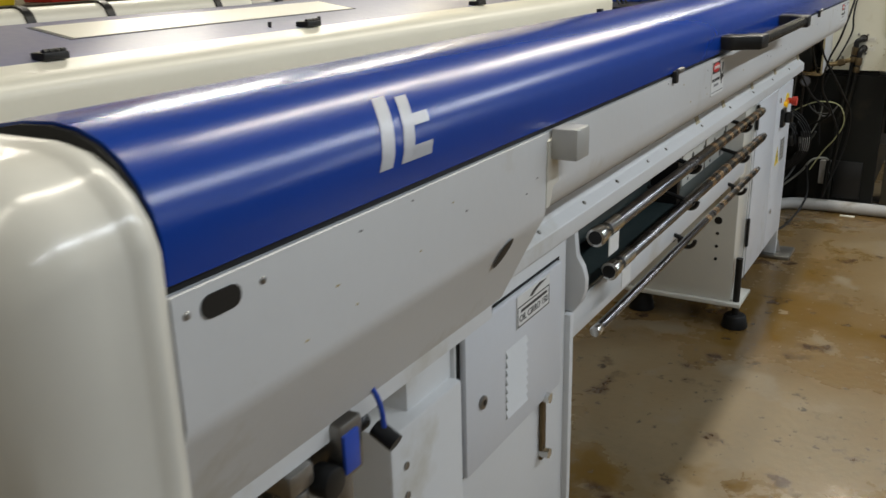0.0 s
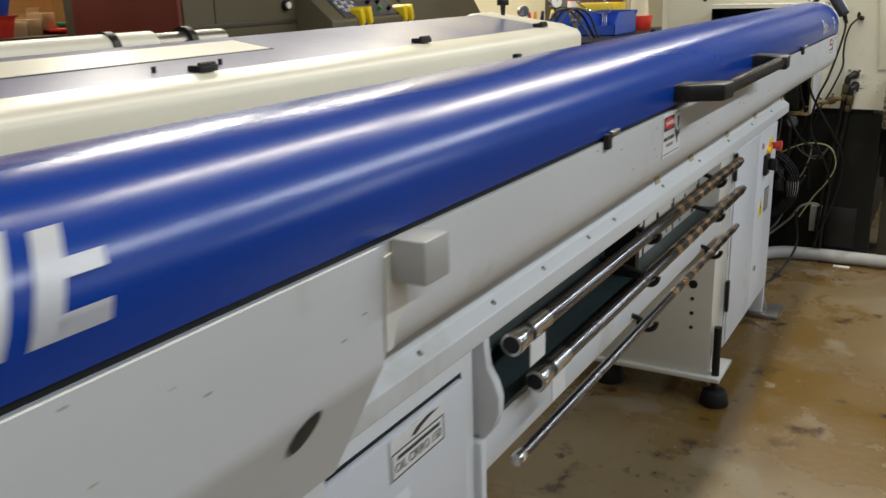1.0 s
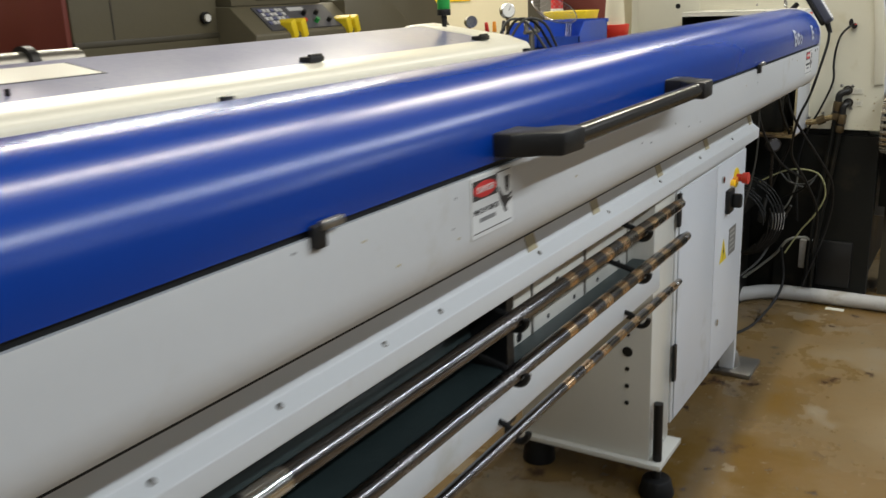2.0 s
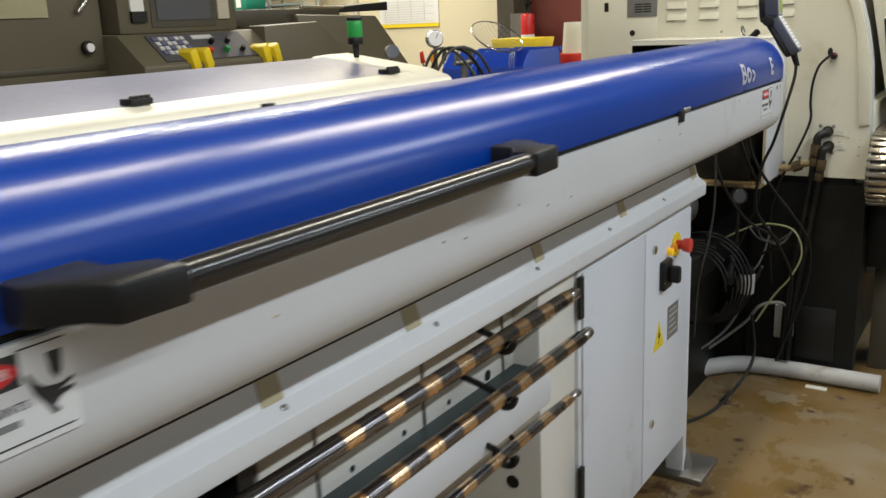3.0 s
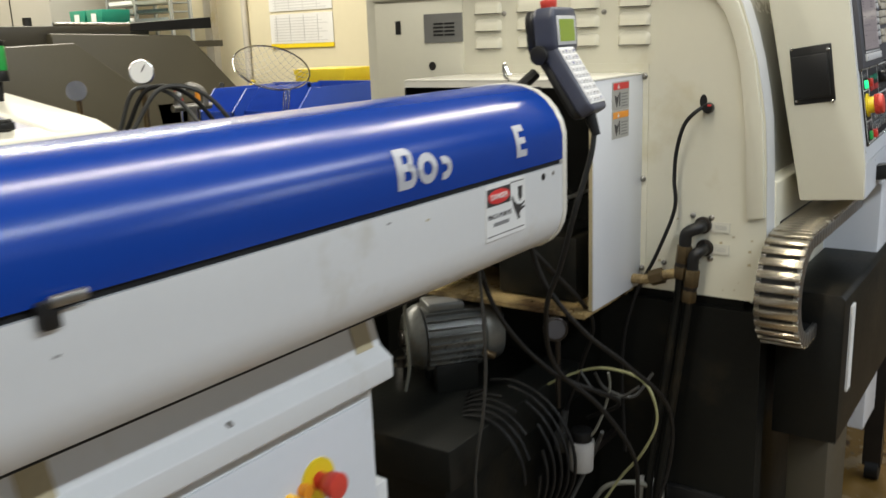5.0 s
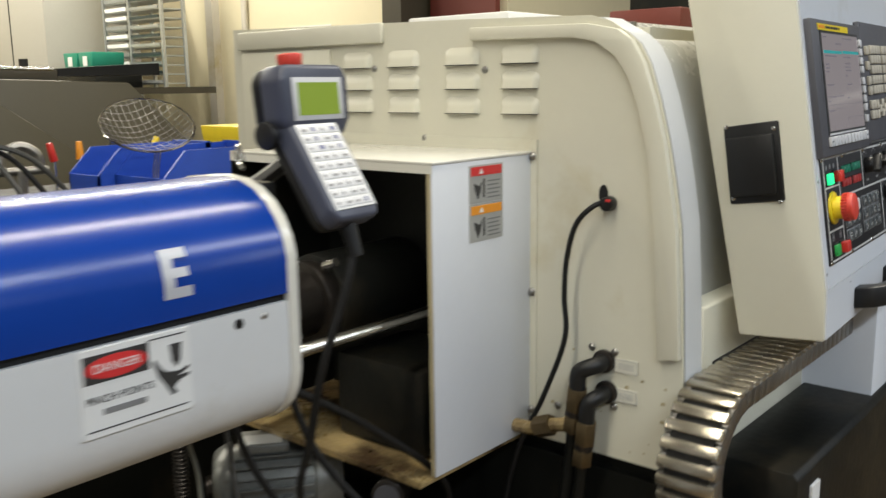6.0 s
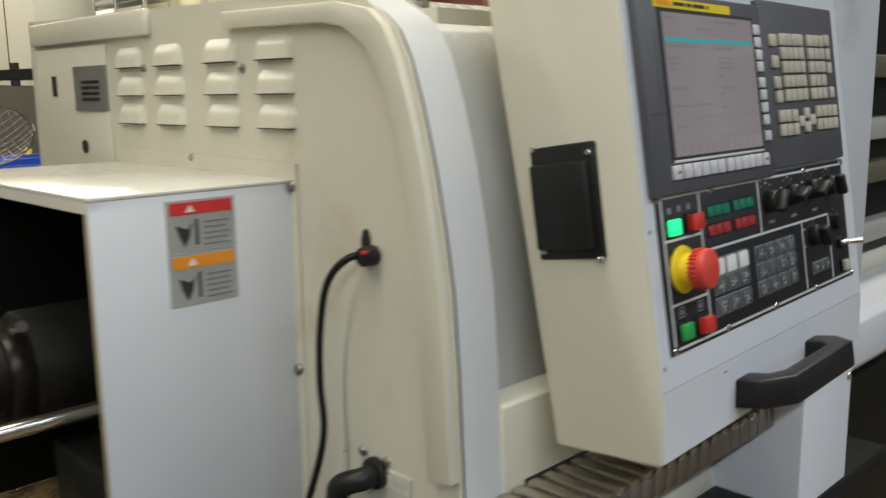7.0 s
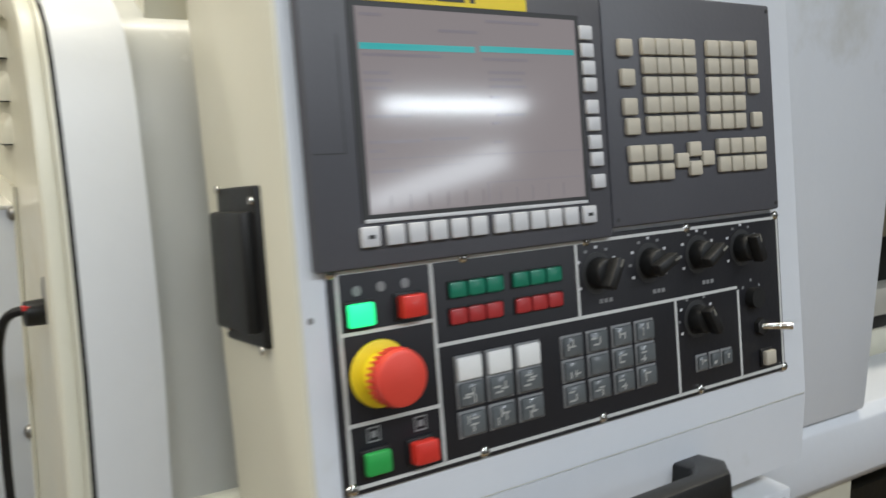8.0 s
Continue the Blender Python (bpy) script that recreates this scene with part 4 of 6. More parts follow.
# ---- back wall things ----
for zz0, zz1 in ((1.68, 1.87), (1.46, 1.66)):
    po = tagged(part("paper_notice", box(-3.99, -3.40, FY - 0.006, FY - 0.002, zz0, zz1), PAPER), "white printed paper chart on the wall", "paper", "paper notices")
    for k in range(9):
        part("text_bar", box(-3.95, -3.45 - 0.05 * (k % 3), FY - 0.0075, FY - 0.006, zz0 + 0.015 + 0.019 * k, zz0 + 0.02 + 0.019 * k), PRINTL, po)
    for k in range(4):
        part("column_rule", box(-3.93 + 0.13 * k, -3.925 + 0.13 * k, FY - 0.0075, FY - 0.006, zz0 + 0.01, zz1 - 0.01), PRINTL, po)
tagged(part("notice_edge", box(-3.99, -3.40, FY - 0.010, FY - 0.002, 1.43, 1.458), YELLOW), "yellow strip below a paper chart", "trim")
tagged(part("conduit", cyl((-4.22, FY - 0.03, 0.0), (-4.22, FY - 0.03, CEIL), 0.022), BEIGE), "beige electrical conduit on the wall", "conduit")
tagged(part("trim_1", box(-4.62, -4.54, FY - 0.06, FY, 0, CEIL), BEIGE), "beige painted wall post", "trim", kind="structure")
tagged(part("trim_2", box(-2.72, -2.58, FY - 0.25, FY, 0, CEIL), OLIVED), "dark brown steel column", "column", kind="structure")
tagged(part("door_1", box(-2.55, -2.10, FY - 0.04, FY, 0, 2.1), BRICKR), "dark red-brown door", "door", kind="structure")
ex = thing("fire_extinguisher", "red fire extinguisher with white label hung on a column", "fire extinguisher")
part("cylinder", cyl((-2.43, FY - 0.32, 1.22), (-2.43, FY - 0.32, 1.50), 0.048, bevel=0.02), REDEX, ex)
part("label", cyl((-2.43, FY - 0.32, 1.30), (-2.43, FY - 0.32, 1.35), 0.049), PAPER, ex)
part("valve", cyl((-2.43, FY - 0.32, 1.50), (-2.43, FY - 0.32, 1.57), 0.02), BLACK, ex)
part("lever", box(-2.46, -2.40, FY - 0.40, FY - 0.30, 1.56, 1.58), BLACK, ex)
part("wall_hook", box(-2.60, -2.43, FY - 0.27, FY - 0.25, 1.3, 1.5), DULL, ex)
rack = thing("tray_rack", "galvanised rack stacked with thin trays", "rack")
for xx in (-4.95, -4.64, -4.27):
    part("post", box(xx, xx + 0.02, 7.50, 7.52, 1.50, 2.6), GALV, rack)
    part("post", box(xx, xx + 0.02, 7.66, 7.68, 1.50, 2.6), GALV, rack)
for k in range(17):
    z = 1.52 + k * 0.058
    part("tray", box(-4.94, -4.27, 7.51, 7.68, z, z + 0.008), GALV, rack)
    part("tray_front", box(-4.92, -4.66, 7.502, 7.51, z + 0.01, z + 0.034), PAPER if k % 3 else GALV, rack)
    part("tray_front", box(-4.62, -4.29, 7.502, 7.51, z + 0.008, z + 0.026), TEALD if k % 2 else GALV, rack)
part("bin_shelf", box(-4.98, -4.45, 7.14, 7.46, 1.50, 1.615, 0.004), BLACKM, rack)
for xx in (-4.93, -4.74):
    tb = tagged(part("teal_bin", prism([(xx, 1.615), (xx + 0.15, 1.615), (xx + 0.165, 1.725), (xx - 0.015, 1.725)], 7.2, 7.42, bevel=0.004), TEALB), "teal green plastic bin with a white card", "bin", "teal bins")
    part("card", box(xx + 0.05, xx + 0.10, 7.195, 7.199, 1.64, 1.70), PAPER, tb)
gc = thing("grey_cabinet", "tall pale grey steel cabinet", "cabinet")
part("body", box(-6.6, -5.16, 7.2, 7.9, 0.0, 2.5, 0.006), GREYC, gc)
part("door_seam", box(-5.66, -5.65, 7.196, 7.2, 0.2, 2.45), BLACK, gc)
part("post", cyl((-5.3, 7.1, 1.45), (-5.3, 7.1, 1.70), 0.03), BLACK, gc)
shelf = thing("bench", "dark bench carrying bins and a tray rack", "bench")
part("top", box(-6.6, -4.0, 6.85, 7.7, 1.46, 1.50), OLIVED, shelf)
part("front", box(-6.6, -4.0, 6.87, 6.9, 0.0, 1.46), OLIVED, shelf)
oc = thing("orange_cabinet", "orange plywood cabinet against the wall", "cabinet")
part("body", box(-4.9, -4.05, 3.95, 4.40, 0.0, 2.2, 0.01), WOODO, oc)
part("door_seam", box(-4.05, -4.046, 4.345, 4.352, 0.1, 2.1), BRICKR, oc)
tagged(part("blue_box", box(-4.8, -4.3, 4.62, 4.95, 1.31, 1.75, 0.01), mat("sky_blue_plastic", (0.05, 0.22, 0.50), 0.4)), "sky blue plastic crate", "crate")
jar = thing("water_bottle", "clear plastic bottle standing on the machine", "bottle")
part("bottle_body", cyl((-4.0, 4.72, 1.31), (-4.0, 4.72, 1.52), 0.05, 0.04, bevel=0.01), KEYG, jar)
part("neck", cyl((-4.0, 4.72, 1.52), (-4.0, 4.72, 1.58), 0.02), KEYG, jar)
tbl = thing("parts_table", "cluttered bench with crates behind the feeder", "bench")
part("top", box(-4.9, -3.7, 0.8, 5.1, 1.27, 1.31), OLIVED, tbl)
part("front", box(-3.75, -3.72, 0.8, 5.1, 0.0, 1.27), OLIVED, tbl)
for yy, z0, h, w, mm, name in ((1.9, 1.31, 0.09, 0.26, RED, "red"), (2.35, 1.31, 0.12, 0.26, BINB, "blue"), (2.75, 1.31, 0.09, 0.26, YELLOW, "yellow"), (3.24, 1.31, 0.11, 0.24, RED, "red"),
                              (3.23, 1.422, 0.10, 0.24, BINB, "blue"), (3.96, 1.31, 0.055, 0.24, TEALB, "green"), (3.80, 1.31, 0.026, 0.20, RED, "flat red")):
    cr = thing("crate", name + " plastic parts crate on the cluttered bench", "crate", group="crates on the bench")
    part("body", prism([(yy, z0), (yy + w, z0), (yy + w + 0.03, z0 + h), (yy - 0.03, z0 + h)], -4.0, -3.76, "x", bevel=0.004), mm, cr)
    part("rim", box(-4.01, -3.75, yy - 0.035, yy + w + 0.035, z0 + h - 0.008, z0 + h + 0.002), mm, cr)
for y0, y1, z1 in ((3.555, 3.64, 1.385), (3.65, 3.73, 1.395), (3.74, 3.82, 1.425)):
    cbx = thing("carton", "small open brown cardboard carton on the bench", "box", group="cartons on the bench")
    part("body", box(-4.0, -3.86, y0, y1, 1.336 if y1 > 3.8 else 1.31, z1, 0.002), CARDB, cbx)
    part("flap", prism([(y0, z1), (y1, z1), (y1 + 0.012, z1 + 0.03), (y0 + 0.012, z1 + 0.03)], -4.0, -3.996, "x"), CARDB, cbx)

# ---- bench with tools between the machines ----
tb2 = thing("tool_bench", "black topped tool bench between the machines", "bench")
part("top", box(-1.95, -1.12, 5.00, 6.55, 1.17, 1.20), BLACK, tb2)
part("side", box(-1.90, -1.15, 5.05, 6.5, 0.0, 1.17), BLACKM, tb2)


def bin_thing(x0, x1, y0, y1, z, h):
    b = thing("blue_bin", "blue plastic stacking bin with a cut-away front", "bin", group="blue bins")
    part("base", box(x0, x1, y0, y1, z, z + 0.006), BINB, b)
    for xa in (x0, x1 - 0.006):
        part("side", prism([(y0, z), (y1, z), (y1, z + h), (y0 + 0.07, z + h), (y0, z + h * 0.45)], xa, xa + 0.006, "x"), BINB, b)
    part("back", box(x0, x1, y1 - 0.006, y1, z, z + h), BINB, b)
    part("front", box(x0, x1, y0, y0 + 0.006, z, z + h * 0.45), BINB, b)
    part("rim", box(x0 - 0.006, x1 + 0.006, y1 - 0.012, y1 + 0.006, z + h - 0.015, z + h + 0.004), BINB, b)
    return b


bin_thing(-1.66, -1.50, 5.50, 5.86, 1.20, 0.13)
bin_thing(-1.50, -1.26, 5.55, 5.93, 1.20, 0.13)
tagged(part("yellow_bin", prism([(-1.63, 1.30), (-1.41, 1.30), (-1.39, 1.375), (-1.65, 1.375)], 5.94, 6.14, bevel=0.004), YELLOW), "yellow plastic tray on the bench", "bin")
st = thing("strainer", "round wire mesh strainer with a long handle", "strainer")
SC = Matrix.Translation((-1.43, 5.62, 1.395)) @ pose(0, 0, 0, 12, 32, 0)
ring = [tuple(SC @ Vector((0.125 * math.cos(a), 0.125 * math.sin(a), 0))) for a in (2 * math.pi * k / 24 for k in range(25))]
part("rim", hose(ring, 0.0028, 6, 1, smooth=False), CHROME, st)
mesh_bm = bmesh.new()
for k in range(-6, 7):
    a = k * 0.019
    L = math.sqrt(max(0, 0.124 ** 2 - a * a))
    for way in (0, 1):
        pts = []
        for i in range(9):
            b = -L + 2 * L * i / 8
            p = (a, b) if way else (b, a)
            pts.append(tuple(SC @ Vector((p[0], p[1], -0.055 * (1 - (p[0] ** 2 + p[1] ** 2) / 0.124 ** 2)))))
        hose(pts, 0.0007, 4, 1, mesh_bm, smooth=False)
part("mesh", mesh_bm, DULL, st)
foot = SC @ Vector((0.118, -0.035, 0))
for dx in (-0.012, 0.0, 0.012):
    part("handle_wire", hose([(foot.x + dx, foot.y, foot.z), (foot.x + dx, foot.y - 0.01, foot.z - 0.05), (foot.x + dx * 0.8, foot.y - 0.015, foot.z - 0.11)], 0.0028, 6), CHROME, st)
ga = thing("pressure_gauge", "round pressure gauge on a hose manifold", "gauge")
GC = Vector((-1.45, 5.13, 1.405))
gd = Vector((0.78, -0.6, 0.1)).normalized()
part("case", cyl(GC - gd * 0.02, GC + gd * 0.012, 0.036, bevel=0.003), CHROME, ga)
part("dial", cyl(GC + gd * 0.0125, GC + gd * 0.014, 0.031), PAPER, ga, "white dial")
part("needle", cyl(GC + gd * 0.015, GC + gd * 0.015 + Vector((0.005, 0.01, 0.02)), 0.0015, seg=6), INK, ga)
part("stem", cyl(GC + Vector((0, 0, -0.19)), GC + Vector((0, 0, -0.03)), 0.009), BRASS, ga)
part("small_gauge", cyl((-1.60, 5.02, 1.36), (-1.575, 5.0, 1.362), 0.028), CHROME, ga)
part("small_stem", cyl((-1.60, 5.02, 1.2), (-1.60, 5.02, 1.335), 0.008), BRASS, ga)
sh = thing("shackle", "grey steel lifting shackle", "shackle")
part("bow", hose([(-1.38, 5.19, 1.30), (-1.385, 5.20, 1.34), (-1.38, 5.24, 1.36), (-1.37, 5.275, 1.34), (-1.37, 5.28, 1.30)], 0.012, 8), DULL, sh)
part("pin", cyl((-1.38, 5.17, 1.30), (-1.37, 5.30, 1.30), 0.010), DULL, sh)
part("base", cyl((-1.375, 5.235, 1.2), (-1.375, 5.235, 1.30), 0.014), DULL, sh)
for k in range(3):
    hs = tagged(part("bench_hose", hose([(-1.48 + 0.03 * k, 5.06, 1.25), (-1.42 + 0.03 * k, 5.08 + 0.02 * k, 1.36), (-1.36 + 0.03 * k, 5.16 + 0.03 * k, 1.34), (-1.28, 5.22 + 0.06 * k, 1.205)], 0.0065, 8),
               (CABLEG, RUBBER, CABLEG, RUBBER)[k]), "coiled grey and black hose on the bench", "hose", "bench hoses")
for k, (mm, yy) in enumerate(((RED, 5.52), (ORANGE, 5.60), (BLACK, 5.70), (YELLOW, 5.84))):
    sd = thing("screwdriver", "screwdriver standing in a rack on the bench", "screwdriver", group="screwdrivers")
    part("grip", cyl((-1.78, yy, 1.285), (-1.78, yy + 0.012 * (k - 1), 1.34), 0.012, 0.009, bevel=0.003), mm, sd)
    part("shaft", cyl((-1.78, yy, 1.20), (-1.78, yy, 1.305), 0.004), CHROME, sd)
rpot = thing("red_bucket", "red bucket with a yellow and clear funnel on top", "bucket")
part("bucket", cyl((-1.36, 6.30, 1.20), (-1.36, 6.30, 1.285), 0.075, 0.085, bevel=0.004), RED, rpot)
part("funnel", cyl((-1.36, 6.30, 1.285), (-1.36, 6.30, 1.44), 0.06, 0.05), IVORY, rpot)

# ---- lathe ----
LE = 5.6
lathe = thing("lathe", "cream CNC lathe on a black base", "lathe")
EDGE = [(0.052, 1.572), (0.075, 1.553), (0.093, 1.522), (0.112, 1.467), (0.131, 1.397), (0.145, 1.328), (0.156, 1.26), (0.163, 1.16), (0.168, 1.04), (0.178, 0.828)]
part("headstock_cover", prism([(-1.0, 0.828), (-1.0, 1.626), (-0.3, 1.612), (-0.02, 1.604), (0.02, 1.592)] + EDGE, LE, 5.604, bevel=0.0), CREAM, lathe, "cream sheet steel end cover")
part("corner_gap", prism([(x - 0.0015, z - 0.0015) for x, z in EDGE] + [(-0.2, 0.83), (-0.2, 1.585), (0.0, 1.585)], 5.604, 5.6085), RUBBER, lathe, "dark corner joint")
# Cream cover's front edge, coloured white for the cool light falling on it
part("cool_lit_front_strip", prism([(x, z) for x, z in EDGE] + [(-0.2, 0.828), (-0.2, 1.60), (0.0, 1.60)], 5.6085, 5.672), WHITE, lathe, "rounded front strip of the cream cover, whitened for cool light")
REC = [(x - 0.02, z) for x, z in EDGE if z > 1.03] + [(0.146, 1.108)]
part("sliding_door", prism(REC + [(-0.5, 1.108), (-0.5, 1.60), (-0.03, 1.60)], 5.672, 6.72), DOORR, lathe, "pale glossy recessed sliding door")
part("front_lower", prism([(0.170, 1.108), (0.150, 1.120), (0.05, 1.120), (0.05, 0.80), (0.178, 0.80)], 5.672, 6.74, bevel=0.003), CREAM, lathe)
part("front_slot", box(0.165, 0.1765, 5.71, 6.2, 0.968, 1.006), BLACK, lathe, "black slot")
part("front_door", box(0.10, 0.205, 6.30, 6.705, 1.03, 1.95, 0.006), DOORW, lathe, "white front door panel")
part("front_sill", prism([(0.05, 1.030), (0.190, 1.030), (0.206, 1.015), (0.212, 0.965), (0.205, 0.925), (0.185, 0.902), (0.15, 0.890), (0.05, 0.890)], 6.30, 8.6, bevel=0.003), DOORW, lathe, "white rounded sill below the work opening")
part("rear_body", box(-1.0, 0.04, 5.70, 8.8, 0.828, 1.585), CREAM, lathe)
# Solid black block painted for the shade inside the work opening
part("opening_shade", box(-0.6, 0.05, 6.80, 8.6, 1.08, 2.05), BLACKM, lathe, "solid black block for the shade in the work opening")
for zz, mm in ((1.12, GREYC), (1.26, OLIVE), (1.36, GREYC), (1.50, OLIVE)):
    part("opening_rail", box(0.05, 0.09, 6.80, 8.6, zz, zz + 0.05, 0.004), mm, lathe)
part("top_rail", box(-0.97, -0.50, LE - 0.012, LE, 1.577, 1.617, 0.003), CREAM, lathe, "cream overhanging top rail")
part("hatch", box(-0.965, -0.66, LE - 0.006, LE, 1.12, 1.570, 0.002), CREAM, lathe)
TR = [(-0.27, 1.572), (-0.05, 1.568), (-0.005, 1.560), (0.035, 1.535), (0.06, 1.50), (0.08, 1.45), (0.098, 1.38), (0.115, 1.25), (0.128, 1.03)]
part("trim_strip", prism(TR + [(0.166, 1.036), (0.160, 1.16), (0.153, 1.26), (0.128, 1.397), (0.108, 1.467), (0.088, 1.522), (0.065, 1.560), (0.04, 1.578), (-0.02, 1.59), (-0.27, 1.595)], LE - 0.014, LE, bevel=0.002), CREAM, lathe, "raised cream edge trim")


def louvre_hood(x0, x1, z0, z1, depth=0.011):
    """A pressed louvre: flush at its rounded top, proud along its lower lip."""
    own = bmesh.new()
    nx, nz, h = 14, 8, z1 - z0
    grid = []
    for j in range(nz + 1):
        f = j / nz
        z = z1 - f * h
        r = 0.014
        inset = r - math.sqrt(max(0.0, r * r - (r - min(r, f * h)) ** 2))
        row = []
        for i in range(nx + 1):
            g = i / nx
            g = 0.5 - 0.5 * math.cos(math.pi * g)
            x = x0 + inset + (x1 - x0 - 2 * inset) * g
            side = min(1.0, min(g, 1 - g) * (x1 - x0) / 0.010)
            up = min(1.0, f * h / 0.016)
            d = depth * math.sin(side * math.pi / 2) * math.sin(up * math.pi / 2) * (0.55 + 0.45 * f)
            row.append(own.verts.new((x, LE - d, z)))
        grid.append(row)
    for j in range(nz):
        for i in range(nx):
            own.faces.new((grid[j][i], grid[j][i + 1], grid[j + 1][i + 1], grid[j + 1][i]))
    back = [own.verts.new((v.co.x, LE + 0.001, v.co.z)) for v in grid[-1]]
    for i in range(nx):
        own.faces.new((grid[-1][i], grid[-1][i + 1], back[i + 1], back[i]))
    return own


for xa, xb in ((-0.623, -0.538), (-0.492, -0.408), (-0.340, -0.256), (-0.206, -0.122)):
    for zb, zt in ((1.5285, 1.5605), (1.4835, 1.5145), (1.438, 1.469)):
        lv = part("louvre", louvre_hood(xa, xb, zb, zt), CREAM, lathe)
        part("slot", box(xa + 0.004, xb - 0.004, LE - 0.0095, LE - 0.0003, zb - 0.0016, zb - 0.0002), BLACK, lv)
part("vent_plate", box(-0.788, -0.660, LE - 0.009, LE - 0.004, 1.457, 1.535), GREYPL, lathe, "grey vent plate")
for k in range(4):
    for c in range(2):
        part("vent_slot", box(-0.755 + 0.037 * c, -0.722 + 0.037 * c, LE - 0.0105, LE - 0.0088, 1.475 + 0.010 * k, 1.480 + 0.010 * k), BLACK, lathe)
part("slot_hole", box(-0.890, -0.872, LE - 0.008, LE - 0.0055, 1.483, 1.520), BLACK, lathe)
part("round_hole", cyl((-0.765, LE - 0.008, 1.393), (-0.765, LE - 0.0055, 1.393), 0.012), BLACK, lathe)
for sx, sz in ((-0.531, 1.526), (-0.244, 1.518), (-0.395, 1.388), (-0.005, 1.027), (0.041, 1.025), (-0.076, 0.900), (0.041, 0.924), (-0.134, 0.862)):
    part("screw", dome((sx, LE - 0.001, sz), 0.007, (0, -1, 0), 0.7), DULL, lathe)
for zz in (1.0025, 0.9485):
    pl = part("small_plate", box(0.042, 0.087, LE - 0.003, LE - 0.0005, zz - 0.0125, zz + 0.0125), IVORY, lathe, "pale riveted rating plate")
    for b0, b1, c0, c1 in ((0.043, 0.086, 0.0105, 0.0113), (0.043, 0.086, -0.0113, -0.0105), (0.043, 0.0438, -0.0113, 0.0113), (0.0852, 0.086, -0.0113, 0.0113)):
        part("border", box(b0, b1, LE - 0.0036, LE - 0.0028, zz + c0, zz + c1), SILVERL, pl)
    for dz in (-0.004, 0.0, 0.004):
        part("text_bar", box(0.050, 0.079, LE - 0.0036, LE - 0.0028, zz + dz - 0.0007, zz + dz + 0.0007), SILVERL, pl)
base = part("base", box(-1.0, 0.12, 5.62, 8.6, 0.0, 0.828), BLACKM, lathe, "black oily machine base")
part("base_plinth", box(-0.25, 0.17, 5.60, 5.66, 0.05, 0.80), BLACKM, lathe)
part("plinth_recess", box(-0.05, 0.10, 5.585, 5.602, 0.08, 0.30, 0.004), BLACK, lathe)

# guard box at the spindle end
gb = thing("spindle_guard", "white sheet steel guard box with warning labels", "guard")
GX0, GX1, GY0, GZ0, GZ1 = -0.66, -0.138, 5.322, 0.838, 1.366
part("side_panel", box(GX1 - 0.004, GX1, GY0, LE - 0.001, GZ0, GZ1, 0.001), DOORW, gb, "white side panel")
part("top_panel", box(GX0, GX1 + 0.0015, GY0 - 0.001, LE - 0.001, GZ1, GZ1 + 0.005, 0.0015), HOOD, gb)
# Inner panel coloured black to paint in the guard's interior shade
part("shaded_inner_panel", box(GX0, GX0 + 0.004, GY0, LE - 0.001, GZ0, GZ1), BLACKM, gb)
part("edge_lip", box(GX1 - 0.012, GX1 - 0.004, GY0, GY0 + 0.003, GZ0, GZ1), GLUE, gb, "yellowed edge")
part("top_lip", box(GX0, GX1 - 0.0005, GY0 - 0.0006, GY0 + 0.003, GZ1 - 0.014, GZ1), HOOD, gb)
part("flange", box(GX1, GX1 + 0.014, LE - 0.004, LE - 0.0005, GZ0, GZ1 + 0.026), CREAM, gb)
part("top_flange", box(GX0 + 0.025, GX1, LE - 0.004, LE - 0.0005, GZ1 + 0.005, GZ1 + 0.027), CREAM, gb)
# Black plate puts the same interior shade behind the tube
part("shaded_back_plate", box(GX0, GX1 - 0.004, LE - 0.03, LE - 0.02, GZ0, GZ1), BLACKM, gb)
for zz in (1.362, 1.110, 0.88):
    part("screw", dome((GX1 + 0.004, LE - 0.005, zz), 0.008, (0, -1, 0), 0.7), DULL, gb)
part("drip_tray", box(GX0 - 0.05, GX1 - 0.004, 5.29, LE - 0.03, GZ0 - 0.008, GZ0 - 0.002), RUST, gb, "rusty oily drip tray")
part("tray_lip", box(GX0 - 0.05, GX1 - 0.006, 5.287, 5.29, GZ0 - 0.010, GZ0 + 0.001), RUST, gb)
part("tray_leg", box(-0.55, -0.50, 5.3, 5.36, 0.0, GZ0 - 0.03), DARKST, gb)
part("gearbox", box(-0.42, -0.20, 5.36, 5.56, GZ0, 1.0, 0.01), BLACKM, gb)
